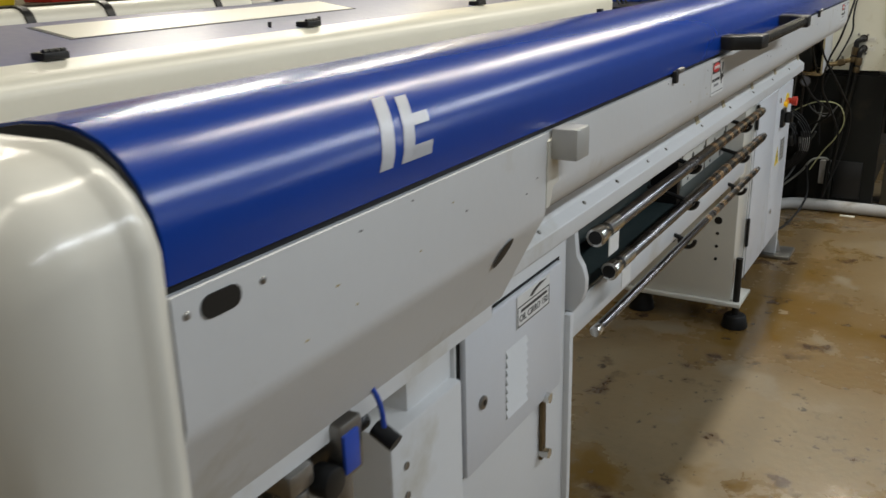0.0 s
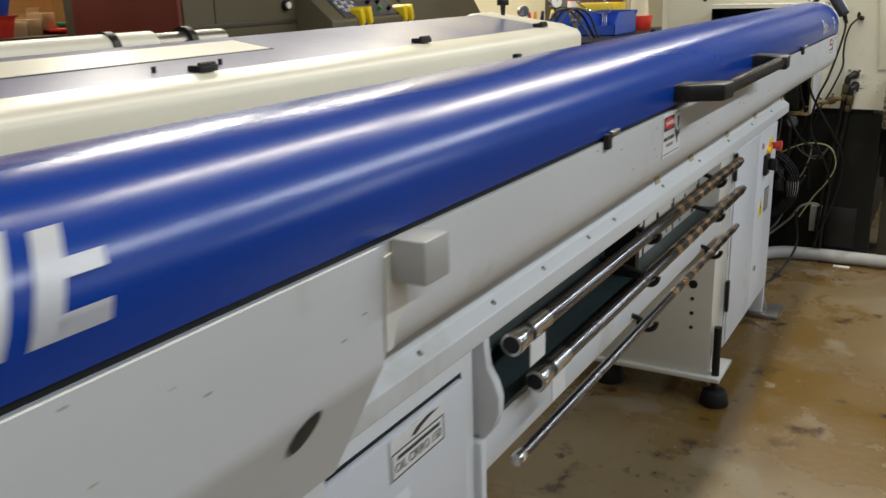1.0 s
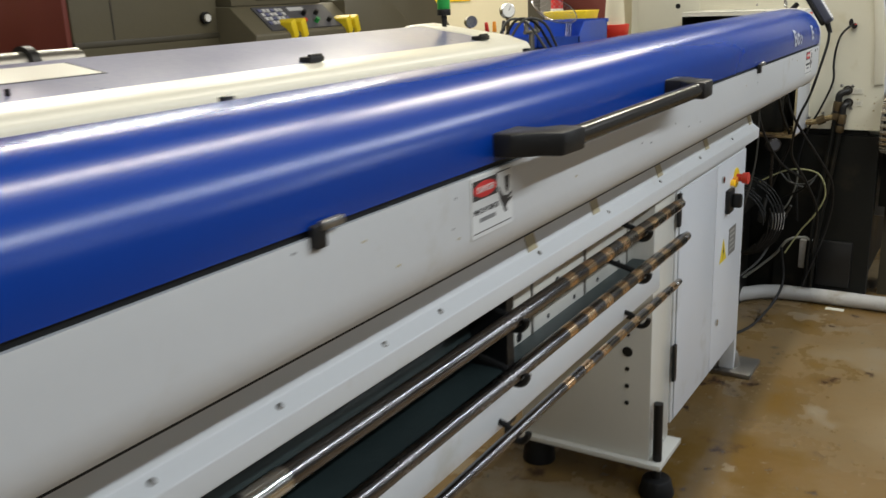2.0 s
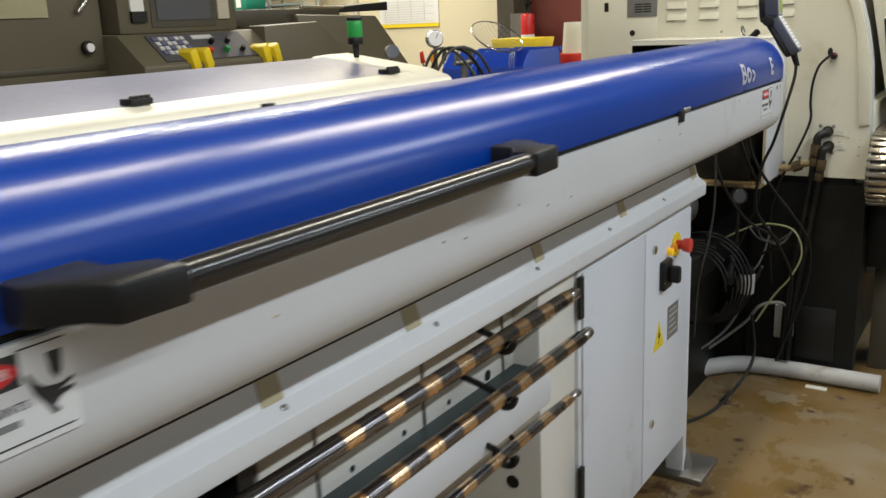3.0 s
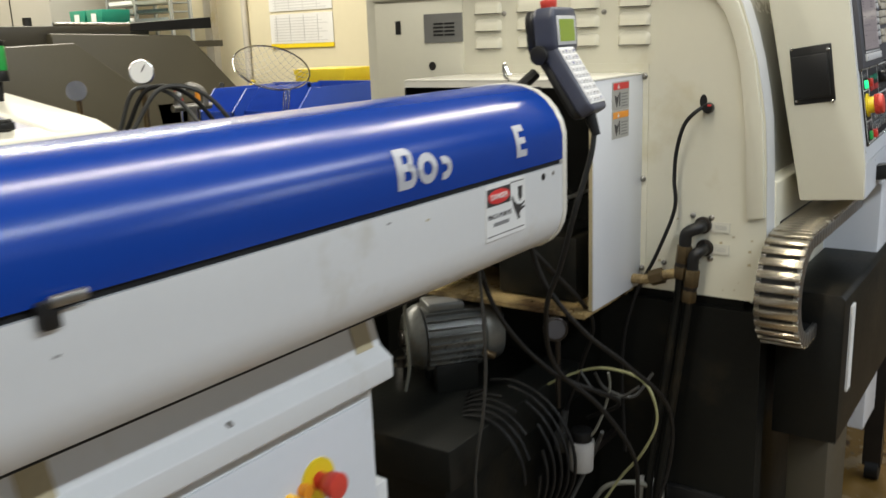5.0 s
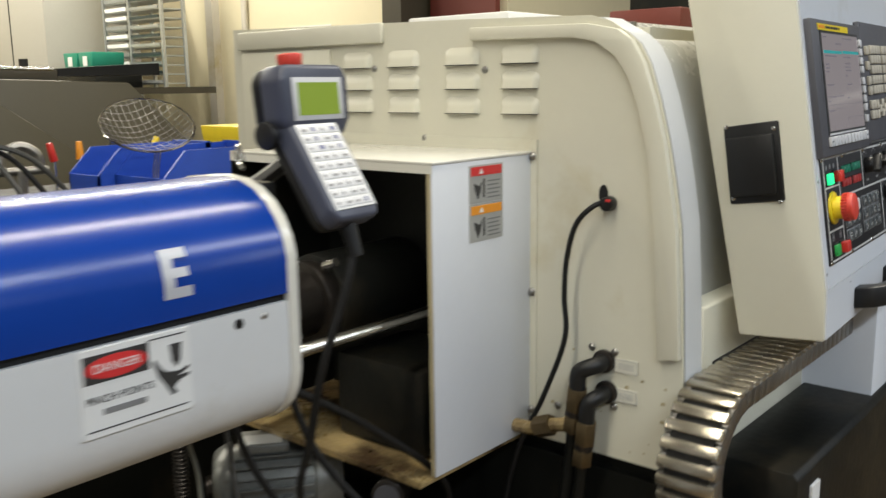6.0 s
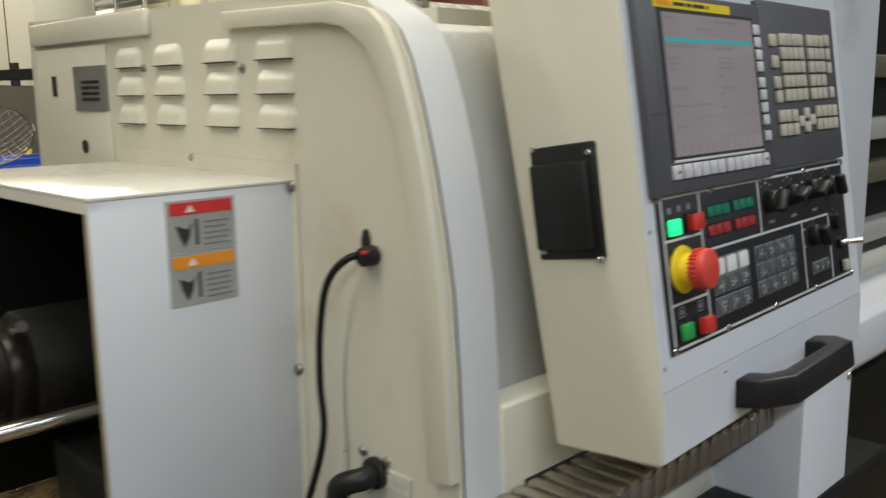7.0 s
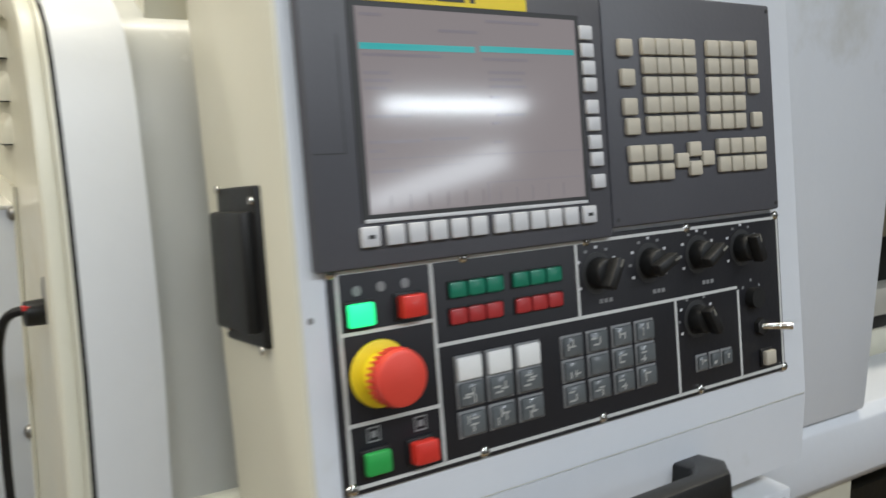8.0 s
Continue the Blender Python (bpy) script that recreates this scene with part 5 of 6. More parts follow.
for z1, head, mm in ((1.358, REDP, "red"), (1.292, ORANGE, "orange")):
    wl = tagged(part("warning_label", box(GX1 + 0.0005, GX1 + 0.002, 5.415, 5.508, z1 - 0.0645, z1), SILVERL), "silver warning sticker with " + mm + " heading and pictogram", "label", "warning labels")
    part("header", box(GX1 + 0.0018, GX1 + 0.0028, 5.419, 5.504, z1 - 0.018, z1 - 0.003), head, wl)
    part("triangle", prism([(5.440, z1 - 0.015), (5.452, z1 - 0.015), (5.446, z1 - 0.006)], GX1 + 0.0026, GX1 + 0.0034, "x"), PAPER, wl)
    part("pictogram", prism([(5.426, z1 - 0.030), (5.442, z1 - 0.036), (5.448, z1 - 0.028), (5.444, z1 - 0.046), (5.437, z1 - 0.058), (5.430, z1 - 0.044)], GX1 + 0.0018, GX1 + 0.0028, "x"), INK, wl)
    part("pictogram", box(GX1 + 0.0018, GX1 + 0.0028, 5.452, 5.456, z1 - 0.056, z1 - 0.024), INK, wl)
    for k in range(5):
        part("text_bar", box(GX1 + 0.0018, GX1 + 0.0026, 5.464, 5.500 - 0.004 * (k % 2), z1 - 0.030 - 0.007 * k, z1 - 0.0275 - 0.007 * k), INKG, wl)
sp = thing("spindle_tube", "dark steel spindle tube with a clamp ring", "spindle")
part("tube", cyl((-0.44, 5.02, 1.10), (-0.44, 5.57, 1.10), 0.062), DARKST, sp)
part("clamp_ring", cyl((-0.44, 5.30, 1.10), (-0.44, 5.33, 1.10), 0.078, bevel=0.004), DARKST, sp)
part("flange", cyl((-0.44, 5.33, 1.10), (-0.44, 5.57, 1.10), 0.088, bevel=0.006), BLACKM, sp)
part("clamp_bolt", cyl((-0.39, 5.315, 1.175), (-0.36, 5.315, 1.185), 0.008), CHROME, sp)
tagged(part("bar_stock", cyl((-0.215, 4.93, 1.10), (-0.215, 5.57, 1.10), 0.0105), CHROME), "bright steel bar running into the spindle guard", "bar")

# cable, elbows
tagged(part("lathe_cable", hose([(0.022, 5.606, 1.287), (0.012, 5.57, 1.286), (-0.018, 5.56, 1.252), (-0.036, 5.56, 1.188), (-0.040, 5.56, 1.12), (-0.038, 5.56, 1.045), (-0.079, 5.555, 0.93), (-0.135, 5.55, 0.805), (-0.16, 5.54, 0.65), (-0.14, 5.52, 0.4)], 0.0048), RUBBER), "black cable from a hole in the lathe cover", "cable")
part("cable_hole", prism([(0.012 + 0.009 * math.cos(k * math.pi / 8), 1.302 + 0.017 * math.sin(k * math.pi / 8)) for k in range(16)], LE - 0.0012, LE + 0.001), BLACK, lathe)
part("cable_gland", cyl((0.028, LE - 0.022, 1.288), (0.026, LE, 1.288), 0.012, 0.013, bevel=0.002), BLACK, lathe, "black cable gland")
part("gland_mark", box(0.029, 0.037, LE - 0.0235, LE - 0.018, 1.293, 1.297), REDP, lathe)
el = thing("pipe_elbow", "oily black pipe elbows with tarnished brass fittings", "pipe fitting")
for y_, x_, zt, r_, dx in ((5.556, -0.008, 1.000, 0.0150, 0.030), (5.552, 0.014, 0.944, 0.0145, 0.014)):
    part("elbow", hose([(x_ + dx, 5.602, zt + 0.006), (x_ + dx, 5.575, zt + 0.004), (x_ + 0.6 * dx, y_ + 0.006, zt), (x_ + 0.1 * dx, y_, zt - 0.012), (x_, y_, zt - 0.045)], r_, 14), BLACK, el, "oily black rubber elbow")
    part("wall_collar", cyl((x_ + dx, 5.588, zt + 0.006), (x_ + dx, 5.6, zt + 0.006), 0.021, bevel=0.003), DARKST, el)
    part("brass_nut", cyl((x_, y_, zt - 0.040), (x_ - 0.004, y_, zt - 0.082), 0.0195, seg=6, bevel=0.001), BRASS, el)
    part("ferrule", cyl((x_ - 0.004, y_, zt - 0.082), (x_ - 0.006, y_, zt - 0.092), 0.0175, seg=16), DARKST, el)
    part("brass_nut", cyl((x_ - 0.006, y_, zt - 0.092), (x_ - 0.009, y_, zt - 0.122), 0.0195, seg=6, bevel=0.001), BRASS, el)
    part("pipe", hose([(x_ - 0.009, y_, zt - 0.12), (x_ - 0.014, y_, zt - 0.18), (x_ - 0.04, 5.545, zt - 0.4), (x_ - 0.07, 5.535, zt - 0.65), (x_ - 0.08, 5.535, 0.08)], 0.0115), BLACKM, el)
part("side_pipe", hose([(-0.14, 5.55, 0.862), (-0.10, 5.55, 0.866), (-0.06, 5.552, 0.880), (-0.014, 5.555, 0.892)], 0.013, 10), RUST, el)
part("side_nut", cyl((-0.090, 5.55, 0.869), (-0.058, 5.552, 0.881), 0.020, seg=6), BRASS, el)
# cable carrier
cc = thing("cable_carrier", "bright metal cable carrier chain bending downwards", "cable carrier")
CX0, CX1, CYC, CZC, CR = 0.176, 0.274, 5.632, 0.866, 0.134
links = [(CYC + 0.0287 * k, CZC + CR, 0.0) for k in range(19, 0, -1)]
nb = 14
links += [(CYC - CR * math.sin(math.pi * k / nb), CZC + CR * math.cos(math.pi * k / nb), 180.0 * k / nb) for k in range(nb + 1)]
links += [(CYC + 0.0287 * k, CZC - CR, 180.0) for k in range(1, 5)]
for y, z, a in links:
    m = Matrix.Translation((0, y, z)) @ pose(0, 0, 0, a)
    lk = part("link", box(CX0, CX1, -0.0100, 0.0100, -0.006, 0.006, 0.004, m=m), CHAIN, cc)
    part("inner_carrier", box(CX0 + 0.012, CX1 - 0.012, -0.0150, 0.0150, -0.030, -0.003, m=m), RUBBER, lk)
    for xs in (CX0 + 0.006, CX1 - 0.006):
        box_bm = box(xs - 0.006, xs + 0.006, -0.0138, 0.0138, -0.034, -0.001, 0.003, m=m)
        part("side_plate", box_bm, DULL, lk)
tr = thing("chip_tray", "black steel tray box beside the lathe", "tray")
part("body", prism([(0.18, 0.46), (0.18, 0.84), (0.325, 0.84), (0.335, 0.83), (0.335, 0.46)], 5.70, 6.55, bevel=0.004), BLACKM, tr)
part("strip", box(0.3355, 0.341, 5.76, 5.80, 0.58, 0.80), PAPER, tr, "white strip")
part("leg", box(0.20, 0.30, 5.80, 6.05, 0.0, 0.46, 0.004), OLIVED, tr)
part("caster", cyl((0.29, 6.5, 0.035), (0.33, 6.5, 0.035), 0.035), RUBBER, tr)
part("caster_fork", box(0.28, 0.335, 6.48, 6.52, 0.05, 0.46), DARKST, tr)
part("screw", dome((0.3205, 6.352, 1.018), 0.007, (1, 0, 0), 0.7), CHROME, lathe)
part("lower_front", box(0.05, 0.320, 6.185, 6.368, 0.30, 1.035, 0.004), DOORW, lathe, "grey-white lower front cover")

# ---- operator pendant ----
pen = thing("control_pendant", "cream lathe control pendant with screen and keys", "control panel")
PU = Vector((-0.045, 1, 0)).normalized()
PV = Vector((-0.155, 0, 1))
PV = (PV - PU * PV.dot(PU)).normalized()
PM = Matrix((PU, PV, PU.cross(PV))).transposed().to_4x4()
PM.translation = (0.362, 5.73, 1.07)


def pbox(u0, u1, v0, v1, w0, w1, bevel=0.0, seg=2):
    return box(u0, u1, v0, v1, w0, w1, bevel, None, seg, PM)


def pcyl(u, v, w0, w1, r, r2=None, seg=24, bevel=0.0):
    return cyl((u, v, w0), (u, v, w1), r, r2, seg, bevel, None, PM)


own = bmesh.new()
prof = [(0.0, 0.80), (0.0, 0.082), (-0.010, 0.0), (-0.150, 0.012), (-0.185, 0.80)]
lo = [own.verts.new((0.0, v, w)) for w, v in prof]
hi = [own.verts.new((0.648, v, w)) for w, v in prof]
own.faces.new(lo), own.faces.new(hi[::-1])
for k in range(len(prof)):
    own.faces.new((lo[k], lo[k - 1], hi[k - 1], hi[k]))
bmesh.ops.recalc_face_normals(own, faces=own.faces)
bmesh.ops.bevel(own, geom=[e for e in own.edges if e.calc_face_angle(0) > 0.3], offset=0.004, segments=2, profile=0.5, affect="EDGES")
bmesh.ops.transform(own, matrix=PM, verts=own.verts)
part("housing", own, CREAM, pen, "cream sheet steel housing")
part("front_plate", pbox(0.004, 0.644, 0.086, 0.795, 0.0, 0.0025), DOORW, pen, "white front plate")
low = prism([(0.0025, 0.084), (-0.0075, 0.003), (-0.012, 0.003), (-0.003, 0.084)], 0.004, 0.644, "y")
bmesh.ops.transform(low, matrix=PM @ Matrix(((0, 1, 0, 0), (0, 0, 1, 0), (1, 0, 0, 0), (0, 0, 0, 1))), verts=low.verts)
part("lower_plate", low, DOORW, pen, "white lower front plate")
part("arm", box(0.10, 0.24, 5.95, 6.15, 1.55, 2.2, 0.02), CREAM, pen)
# black socket cover on the side
sk = part("side_cover", box(0.178, 0.270, 5.720, 5.731, 1.290, 1.422, 0.003, m=Matrix.Translation((0.224, 0, 1.355)) @ pose(0, 0, 0, 0, -8, 0) @ Matrix.Translation((-0.224, 0, -1.355))), BLACK, pen, "black hinged socket cover")
part("cover_lid", box(0.182, 0.262, 5.710, 5.722, 1.302, 1.402, 0.004, m=Matrix.Translation((0.224, 0, 1.355)) @ pose(0, 0, 0, 0, -8, 0) @ Matrix.Translation((-0.224, 0, -1.355))), BLACK, sk)
for dx, dz in ((-0.04, 0.064), (0.04, 0.064), (0.04, -0.064), (-0.04, -0.064)):
    part("screw", dome((0.224 + dx * 0.99 - dz * 0.14, 5.7195, 1.355 + dz * 0.93), 0.004, (0, -1, 0)), CHROME, sk)
# display unit
disp = part("display_unit", pbox(0.015, 0.3302, 0.298, 0.523, 0.0, 0.014, 0.003), DGREY, pen, "dark grey display unit")
part("bezel", pbox(0.056, 0.299, 0.333, 0.504, 0.0138, 0.0155), INK, disp)
scr = part("screen", pbox(0.0625, 0.2935, 0.339, 0.500, 0.0152, 0.0162), SCREEN, disp, "lit grey lathe screen")
part("screen_bar", pbox(0.064, 0.176, 0.467, 0.472, 0.0160, 0.0168), CYANP, scr)
part("screen_bar", pbox(0.182, 0.290, 0.468, 0.473, 0.0160, 0.0168), CYANP, scr)
random.seed(5)
for u, v, w in ((0.066, 0.494, 0.020), (0.140, 0.484, 0.040), (0.190, 0.494, 0.060), (0.066, 0.463, 0.075), (0.184, 0.462, 0.050), (0.066, 0.449, 0.024), (0.066, 0.443, 0.026), (0.066, 0.437, 0.020),
                (0.190, 0.451, 0.040), (0.190, 0.445, 0.036), (0.190, 0.439, 0.040), (0.190, 0.430, 0.010), (0.066, 0.415, 0.042), (0.195, 0.415, 0.032), (0.190, 0.408, 0.008), (0.066, 0.395, 0.050),
                (0.124, 0.396, 0.040), (0.066, 0.388, 0.014), (0.190, 0.392, 0.010), (0.066, 0.372, 0.030)):
    part("screen_text", pbox(u, u + w, v - 0.0012, v + 0.0012, 0.0160, 0.0166), SCRK, scr)
for u0, u1, v0, v1 in ((0.066, 0.290, 0.3815, 0.3823), (0.107, 0.157, 0.3745, 0.3752), (0.180, 0.290, 0.3575, 0.3583), (0.180, 0.181, 0.341, 0.3583)):
    part("screen_rule", pbox(u0, u1, v0, v1, 0.0160, 0.0166), SCRK, scr)
for k in range(11):
    part("screen_rule", pbox(0.082 + 0.0185 * k, 0.0826 + 0.0185 * k, 0.341, 0.353, 0.0160, 0.0166), SCRK, scr)
part("lower_bezel_edge", pbox(0.058, 0.297, 0.3325, 0.3355, 0.0138, 0.0162, 0.0005), KEYG, disp, "worn pale lower edge of the screen")
strip = part("brand_strip", pbox(0.049, 0.238, 0.505, 0.5155, 0.0138, 0.0148), YELLOW, disp, "yellow strip")
part("brand_bar", pbox(0.055, 0.088, 0.508, 0.513, 0.0146, 0.0153), ORANGE, strip)
for u0, u1 in ((0.094, 0.121), (0.125, 0.138), (0.141, 0.170), (0.176, 0.181)):
    part("brand_bar", pbox(u0, u1, 0.5085, 0.5125, 0.0146, 0.0153), INK, strip)
for u0, u1, v0, v1 in ((0.0455, 0.0465, 0.388, 0.478), (0.018, 0.0465, 0.387, 0.388)):
    part("card_slot", pbox(u0, u1, v0, v1, 0.0136, 0.0143), INK, disp)
for u in (0.0604, 0.0836, 0.1044, 0.1252, 0.1462, 0.1672, 0.1917, 0.2126, 0.2332, 0.2530, 0.2735, 0.2963):
    kb = part("soft_key", pbox(u - 0.0082, u + 0.0082, 0.314, 0.330, 0.0138, 0.019, 0.0012), KEYG, disp)
    if u < 0.07 or u > 0.29:
        part("legend", pbox(u - 0.003, u + 0.003, 0.3205, 0.3235, 0.0188, 0.0193), INK, kb)
for k, v in enumerate((0.489, 0.473, 0.457, 0.4415, 0.421, 0.4053, 0.3885, 0.3726, 0.352)):
    part("soft_key", pbox(0.2985 + 0.0007 * k, 0.3135 + 0.0007 * k, v - 0.0065, v + 0.0065, 0.0138, 0.019, 0.0012), KEYG, disp)
part("unit_line", pbox(0.056, 0.300, 0.5042, 0.5048, 0.0138, 0.0143), INK, disp)
mdi = part("key_unit", pbox(0.3315, 0.5965, 0.306, 0.532, 0.0, 0.013, 0.003), DGREY, pen, "dark grey key unit")
for u, v in ((0.338, 0.525), (0.590, 0.525), (0.338, 0.313), (0.590, 0.313)):
    part("screw", pcyl(u, v, 0.0125, 0.0135, 0.0022, seg=10), INK, mdi)


def key(u, v, material=KEYB, w=0.0185, h=0.0165):
    part("key", pbox(u - w / 2, u + w / 2, v - h / 2, v + h / 2, 0.0128, 0.0185, 0.0018), material, mdi)


for r, v in enumerate((0.4795, 0.461, 0.442, 0.4225, 0.4035)):
    for c, u in enumerate((0.3905, 0.4105, 0.4307, 0.4512, 0.489, 0.5103, 0.5318)):
        key(u + 0.0005 * r if c < 4 else u - 0.0006 * r, v + 0.0003 * c)
for u, v in ((0.3585, 0.4775), (0.3598, 0.449), (0.3608, 0.421), (0.363, 0.402)):
    key(u, v)
for u, v in ((0.5555, 0.483), (0.5555, 0.463), (0.557, 0.4425), (0.559, 0.406)):
    key(u, v, w=0.0165)
for v, us in ((0.3755, (0.3642, 0.385, 0.4085, 0.4981, 0.5195, 0.541, 0.5625)), (0.3565, (0.3652, 0.3861, 0.4089, 0.4995, 0.5200, 0.5410, 0.5620))):
    for u in us:
        key(u, v + 0.0035 * (u > 0.45))
for u, v in ((0.4523, 0.3775), (0.4322, 0.3665), (0.4728, 0.3675), (0.4524, 0.358)):
    key(u, v, h=0.0150)
# operator panel
op = part("operator_panel", pbox(0.0255, 0.603, 0.1205, 0.3015, 0.0, 0.006, 0.001), PANEL, pen, "black operator panel with knobs and keys")


def rule(u0, v0, u1, v1, t=0.003):
    if abs(u1 - u0) > abs(v1 - v0):
        part("divider", pbox(u0, u1, v0 - t / 2, v0 + t / 2, 0.0058, 0.0068), LINE, op)
    else:
        part("divider", pbox(u0 - t / 2, u0 + t / 2, v0, v1, 0.0058, 0.0068), LINE, op)


rule(0.032, 0.296, 0.598, 0.296), rule(0.032, 0.126, 0.600, 0.126), rule(0.0325, 0.126, 0.0325, 0.296), rule(0.5985, 0.126, 0.5985, 0.296)
rule(0.121, 0.126, 0.121, 0.296), rule(0.0325, 0.2475, 0.121, 0.2475), rule(0.0325, 0.1755, 0.121, 0.1755), rule(0.121, 0.2255, 0.521, 0.2240)
rule(0.2858, 0.2255, 0.2858, 0.296), rule(0.420, 0.126, 0.420, 0.2245), rule(0.5225, 0.126, 0.5225, 0.2225)
for u, v in ((0.0282, 0.2965), (0.1554, 0.296), (0.300, 0.2965), (0.4447, 0.297), (0.597, 0.2985), (0.6005, 0.1245), (0.4529, 0.126), (0.3081, 0.1258), (0.1634, 0.126), (0.0325, 0.1255)):
    sc = part("screw", dome(PM @ Vector((u, v, 0.006)), 0.0052, PM.to_3x3() @ Vector((0, 0, 1))), CHROME, op)
    part("screw_slot", pbox(u - 0.0035, u + 0.0035, v - 0.0005, v + 0.0005, 0.0078, 0.0088), INK, sc)


def push(u, v, material, w=0.0225, h=0.0185, out=0.015):
    hs = part("button_base", pbox(u - w / 2 - 0.002, u + w / 2 + 0.002, v - h / 2 - 0.002, v + h / 2 + 0.002, 0.0058, 0.009, 0.001), BLACK, op)
    part("button_cap", pbox(u - w / 2, u + w / 2, v - h / 2, v + h / 2, 0.008, out, 0.002), material, hs)


push(0.0496, 0.262, GREENLIT), push(0.0955, 0.2635, RED, out=0.020), push(0.0542, 0.1438, GREENK), push(0.097, 0.1435, RED, out=0.020)
for u, v in ((0.0499, 0.2805), (0.0723, 0.2815), (0.0952, 0.2815)):
    part("symbol", pcyl(u, v, 0.0058, 0.0064, 0.0042, seg=12), INKG, op)
for u, v in ((0.0549, 0.1655), (0.0997, 0.1650)):
    for du, dv, wu, wv in ((0, 0.0055, 0.006, 0.0006), (0, -0.0055, 0.006, 0.0006), (0.0055, 0, 0.0006, 0.006), (-0.0055, 0, 0.0006, 0.006), (0, 0, 0.0025, 0.0025)):
        part("symbol", pbox(u + du - wu, u + du + wu, v + dv - wv, v + dv + wv, 0.0058, 0.0064), INKG, op)
est = part("emergency_stop", pcyl(0.0645, 0.213, 0.006, 0.011, 0.0275, seg=32, bevel=0.002), YELLOW, op, "red mushroom stop on a yellow disc")
part("stem", pcyl(0.0645, 0.213, 0.011, 0.026, 0.019), YELLOW, est)
mush = part("mushroom", pcyl(0.0645, 0.213, 0.023, 0.043, 0.0205, 0.0235, 32, 0.005), ESTOP, est)
for k in range(28):
    a = 2 * math.pi * k / 28
    part("grip_rib", cyl((0.0645 + 0.0215 * math.cos(a), 0.213 + 0.0215 * math.sin(a), 0.024), (0.0645 + 0.0228 * math.cos(a), 0.213 + 0.0228 * math.sin(a), 0.034), 0.0013, seg=6, m=PM), ESTOP, mush)
for u0, u1, v, mm in ((0.1367, 0.1962, 0.270, GREENDK), (0.206, 0.2655, 0.2705, GREENDK), (0.1356, 0.194, 0.2475, REDDK), (0.2075, 0.265, 0.2472, REDDK)):
    row = part("indicator_base", pbox(u0 - 0.001, u1 + 0.001, v - 0.0078, v + 0.0078, 0.0058, 0.0068), BLACK, op)
    for k in range(3):
        w = (u1 - u0) / 3
        part("indicator", pbox(u0 + (k + 0.04) * w, u0 + (k + 0.96) * w, v - 0.0068, v + 0.0068, 0.0064, 0.0095, 0.0025), mm, row)


def lens_key(u, v, w, h, material, mark):
    """A clear key in a dark frame with a printed symbol."""
    fr = part("key_frame", pbox(u - w / 2 - 0.0016, u + w / 2 + 0.0016, v - h / 2 - 0.0016, v + h / 2 + 0.0016, 0.0058, 0.0075, 0.0008), INKG, op)
    part("panel_key", pbox(u - w / 2, u + w / 2, v - h / 2, v + h / 2, 0.007, 0.0105, 0.0018), material, fr)
    random.seed(int(u * 9000 + v * 700))
    for j in range(mark):
        du, dv = random.uniform(-0.3, 0.15) * w, random.uniform(-0.25, 0.25) * h
        tall = random.random() < 0.5
        a, b = (0.0008, h * 0.17) if tall else (w * 0.15, 0.0008)
        part("symbol", pbox(u + du - a, u + du + a, v + dv - b, v + dv + b, 0.0103, 0.0109), SILVERL, fr)


for r, v in enumerate((0.2022, 0.1800, 0.1543)):
    for c, u in enumerate((0.152, 0.185, 0.2185)):
        lens_key(u, v, 0.026, 0.020, PAPER if r == 0 else KEYD, 0 if r == 0 else 4)
for r, v in enumerate((0.2012, 0.1786, 0.1556)):
    for c, u in enumerate((0.272, 0.305, 0.3383, 0.3705)):
        lens_key(u, v, 0.0245, 0.0185, KEYD, 3 if (r, c) != (1, 1) else 0)


def selector(u, v, r=0.0155, turn=40):
    sc_ = part("selector_scale", pcyl(u, v, 0.0058, 0.0066, r * 1.3), INK, op)
    for a in range(-120, 121, 30):
        part("tick", pbox(u + r * 1.75 * math.sin(radians(a)) - 0.0018, u + r * 1.75 * math.sin(radians(a)) + 0.0018, v + r * 1.6 * math.cos(radians(a)) - 0.0013, v + r * 1.6 * math.cos(radians(a)) + 0.0013, 0.0058, 0.0065), INKG if a % 60 else KEYG, sc_)
    part("selector_knob", pcyl(u, v, 0.0064, 0.022, r, r * 0.88, 24, 0.002), BLACK, sc_)
    own = box(-r * 0.36, r * 0.36, -r * 1.0, r * 1.0, 0.020, 0.034, 0.003, m=PM @ Matrix.Translation((u, v, 0)) @ pose(0, 0, 0, 0, 0, turn))
    part("selector_grip", own, BLACK, sc_)
    part("pointer", box(-0.0012, 0.0012, r * 0.45, r * 0.97, 0.0338, 0.0346, m=PM @ Matrix.Translation((u, v, 0)) @ pose(0, 0, 0, 0, 0, turn)), CHROME, sc_)


for u, v, tn in ((0.312, 0.265, -30), (0.385, 0.267, -70), (0.460, 0.268, -60), (0.533, 0.268, 20), (0.452, 0.201, 30)):
    selector(u, v, turn=tn)
for u in (0.322, 0.397, 0.474):
    for k in range(3):
        part("caption_bar", pbox(u - 0.009 + 0.0065 * k, u - 0.0045 + 0.0065 * k, 0.2355, 0.2395, 0.0058, 0.0064), INKG, op)
for u in (0.4551, 0.4765, 0.496):
    lens_key(u, 0.154, 0.015, 0.015, KEYD, 2)
part("toggle_nut", pcyl(0.5575, 0.1775, 0.0058, 0.012, 0.010, seg=6), BLACK, op)
part("toggle", cyl((0.5575, 0.1775, 0.010), (0.579, 0.177, 0.034), 0.003, 0.0045, bm=None, m=PM), CHROME, op)
part("key_lock", pcyl(0.5466, 0.211, 0.0058, 0.016, 0.0115), BLACK, op)
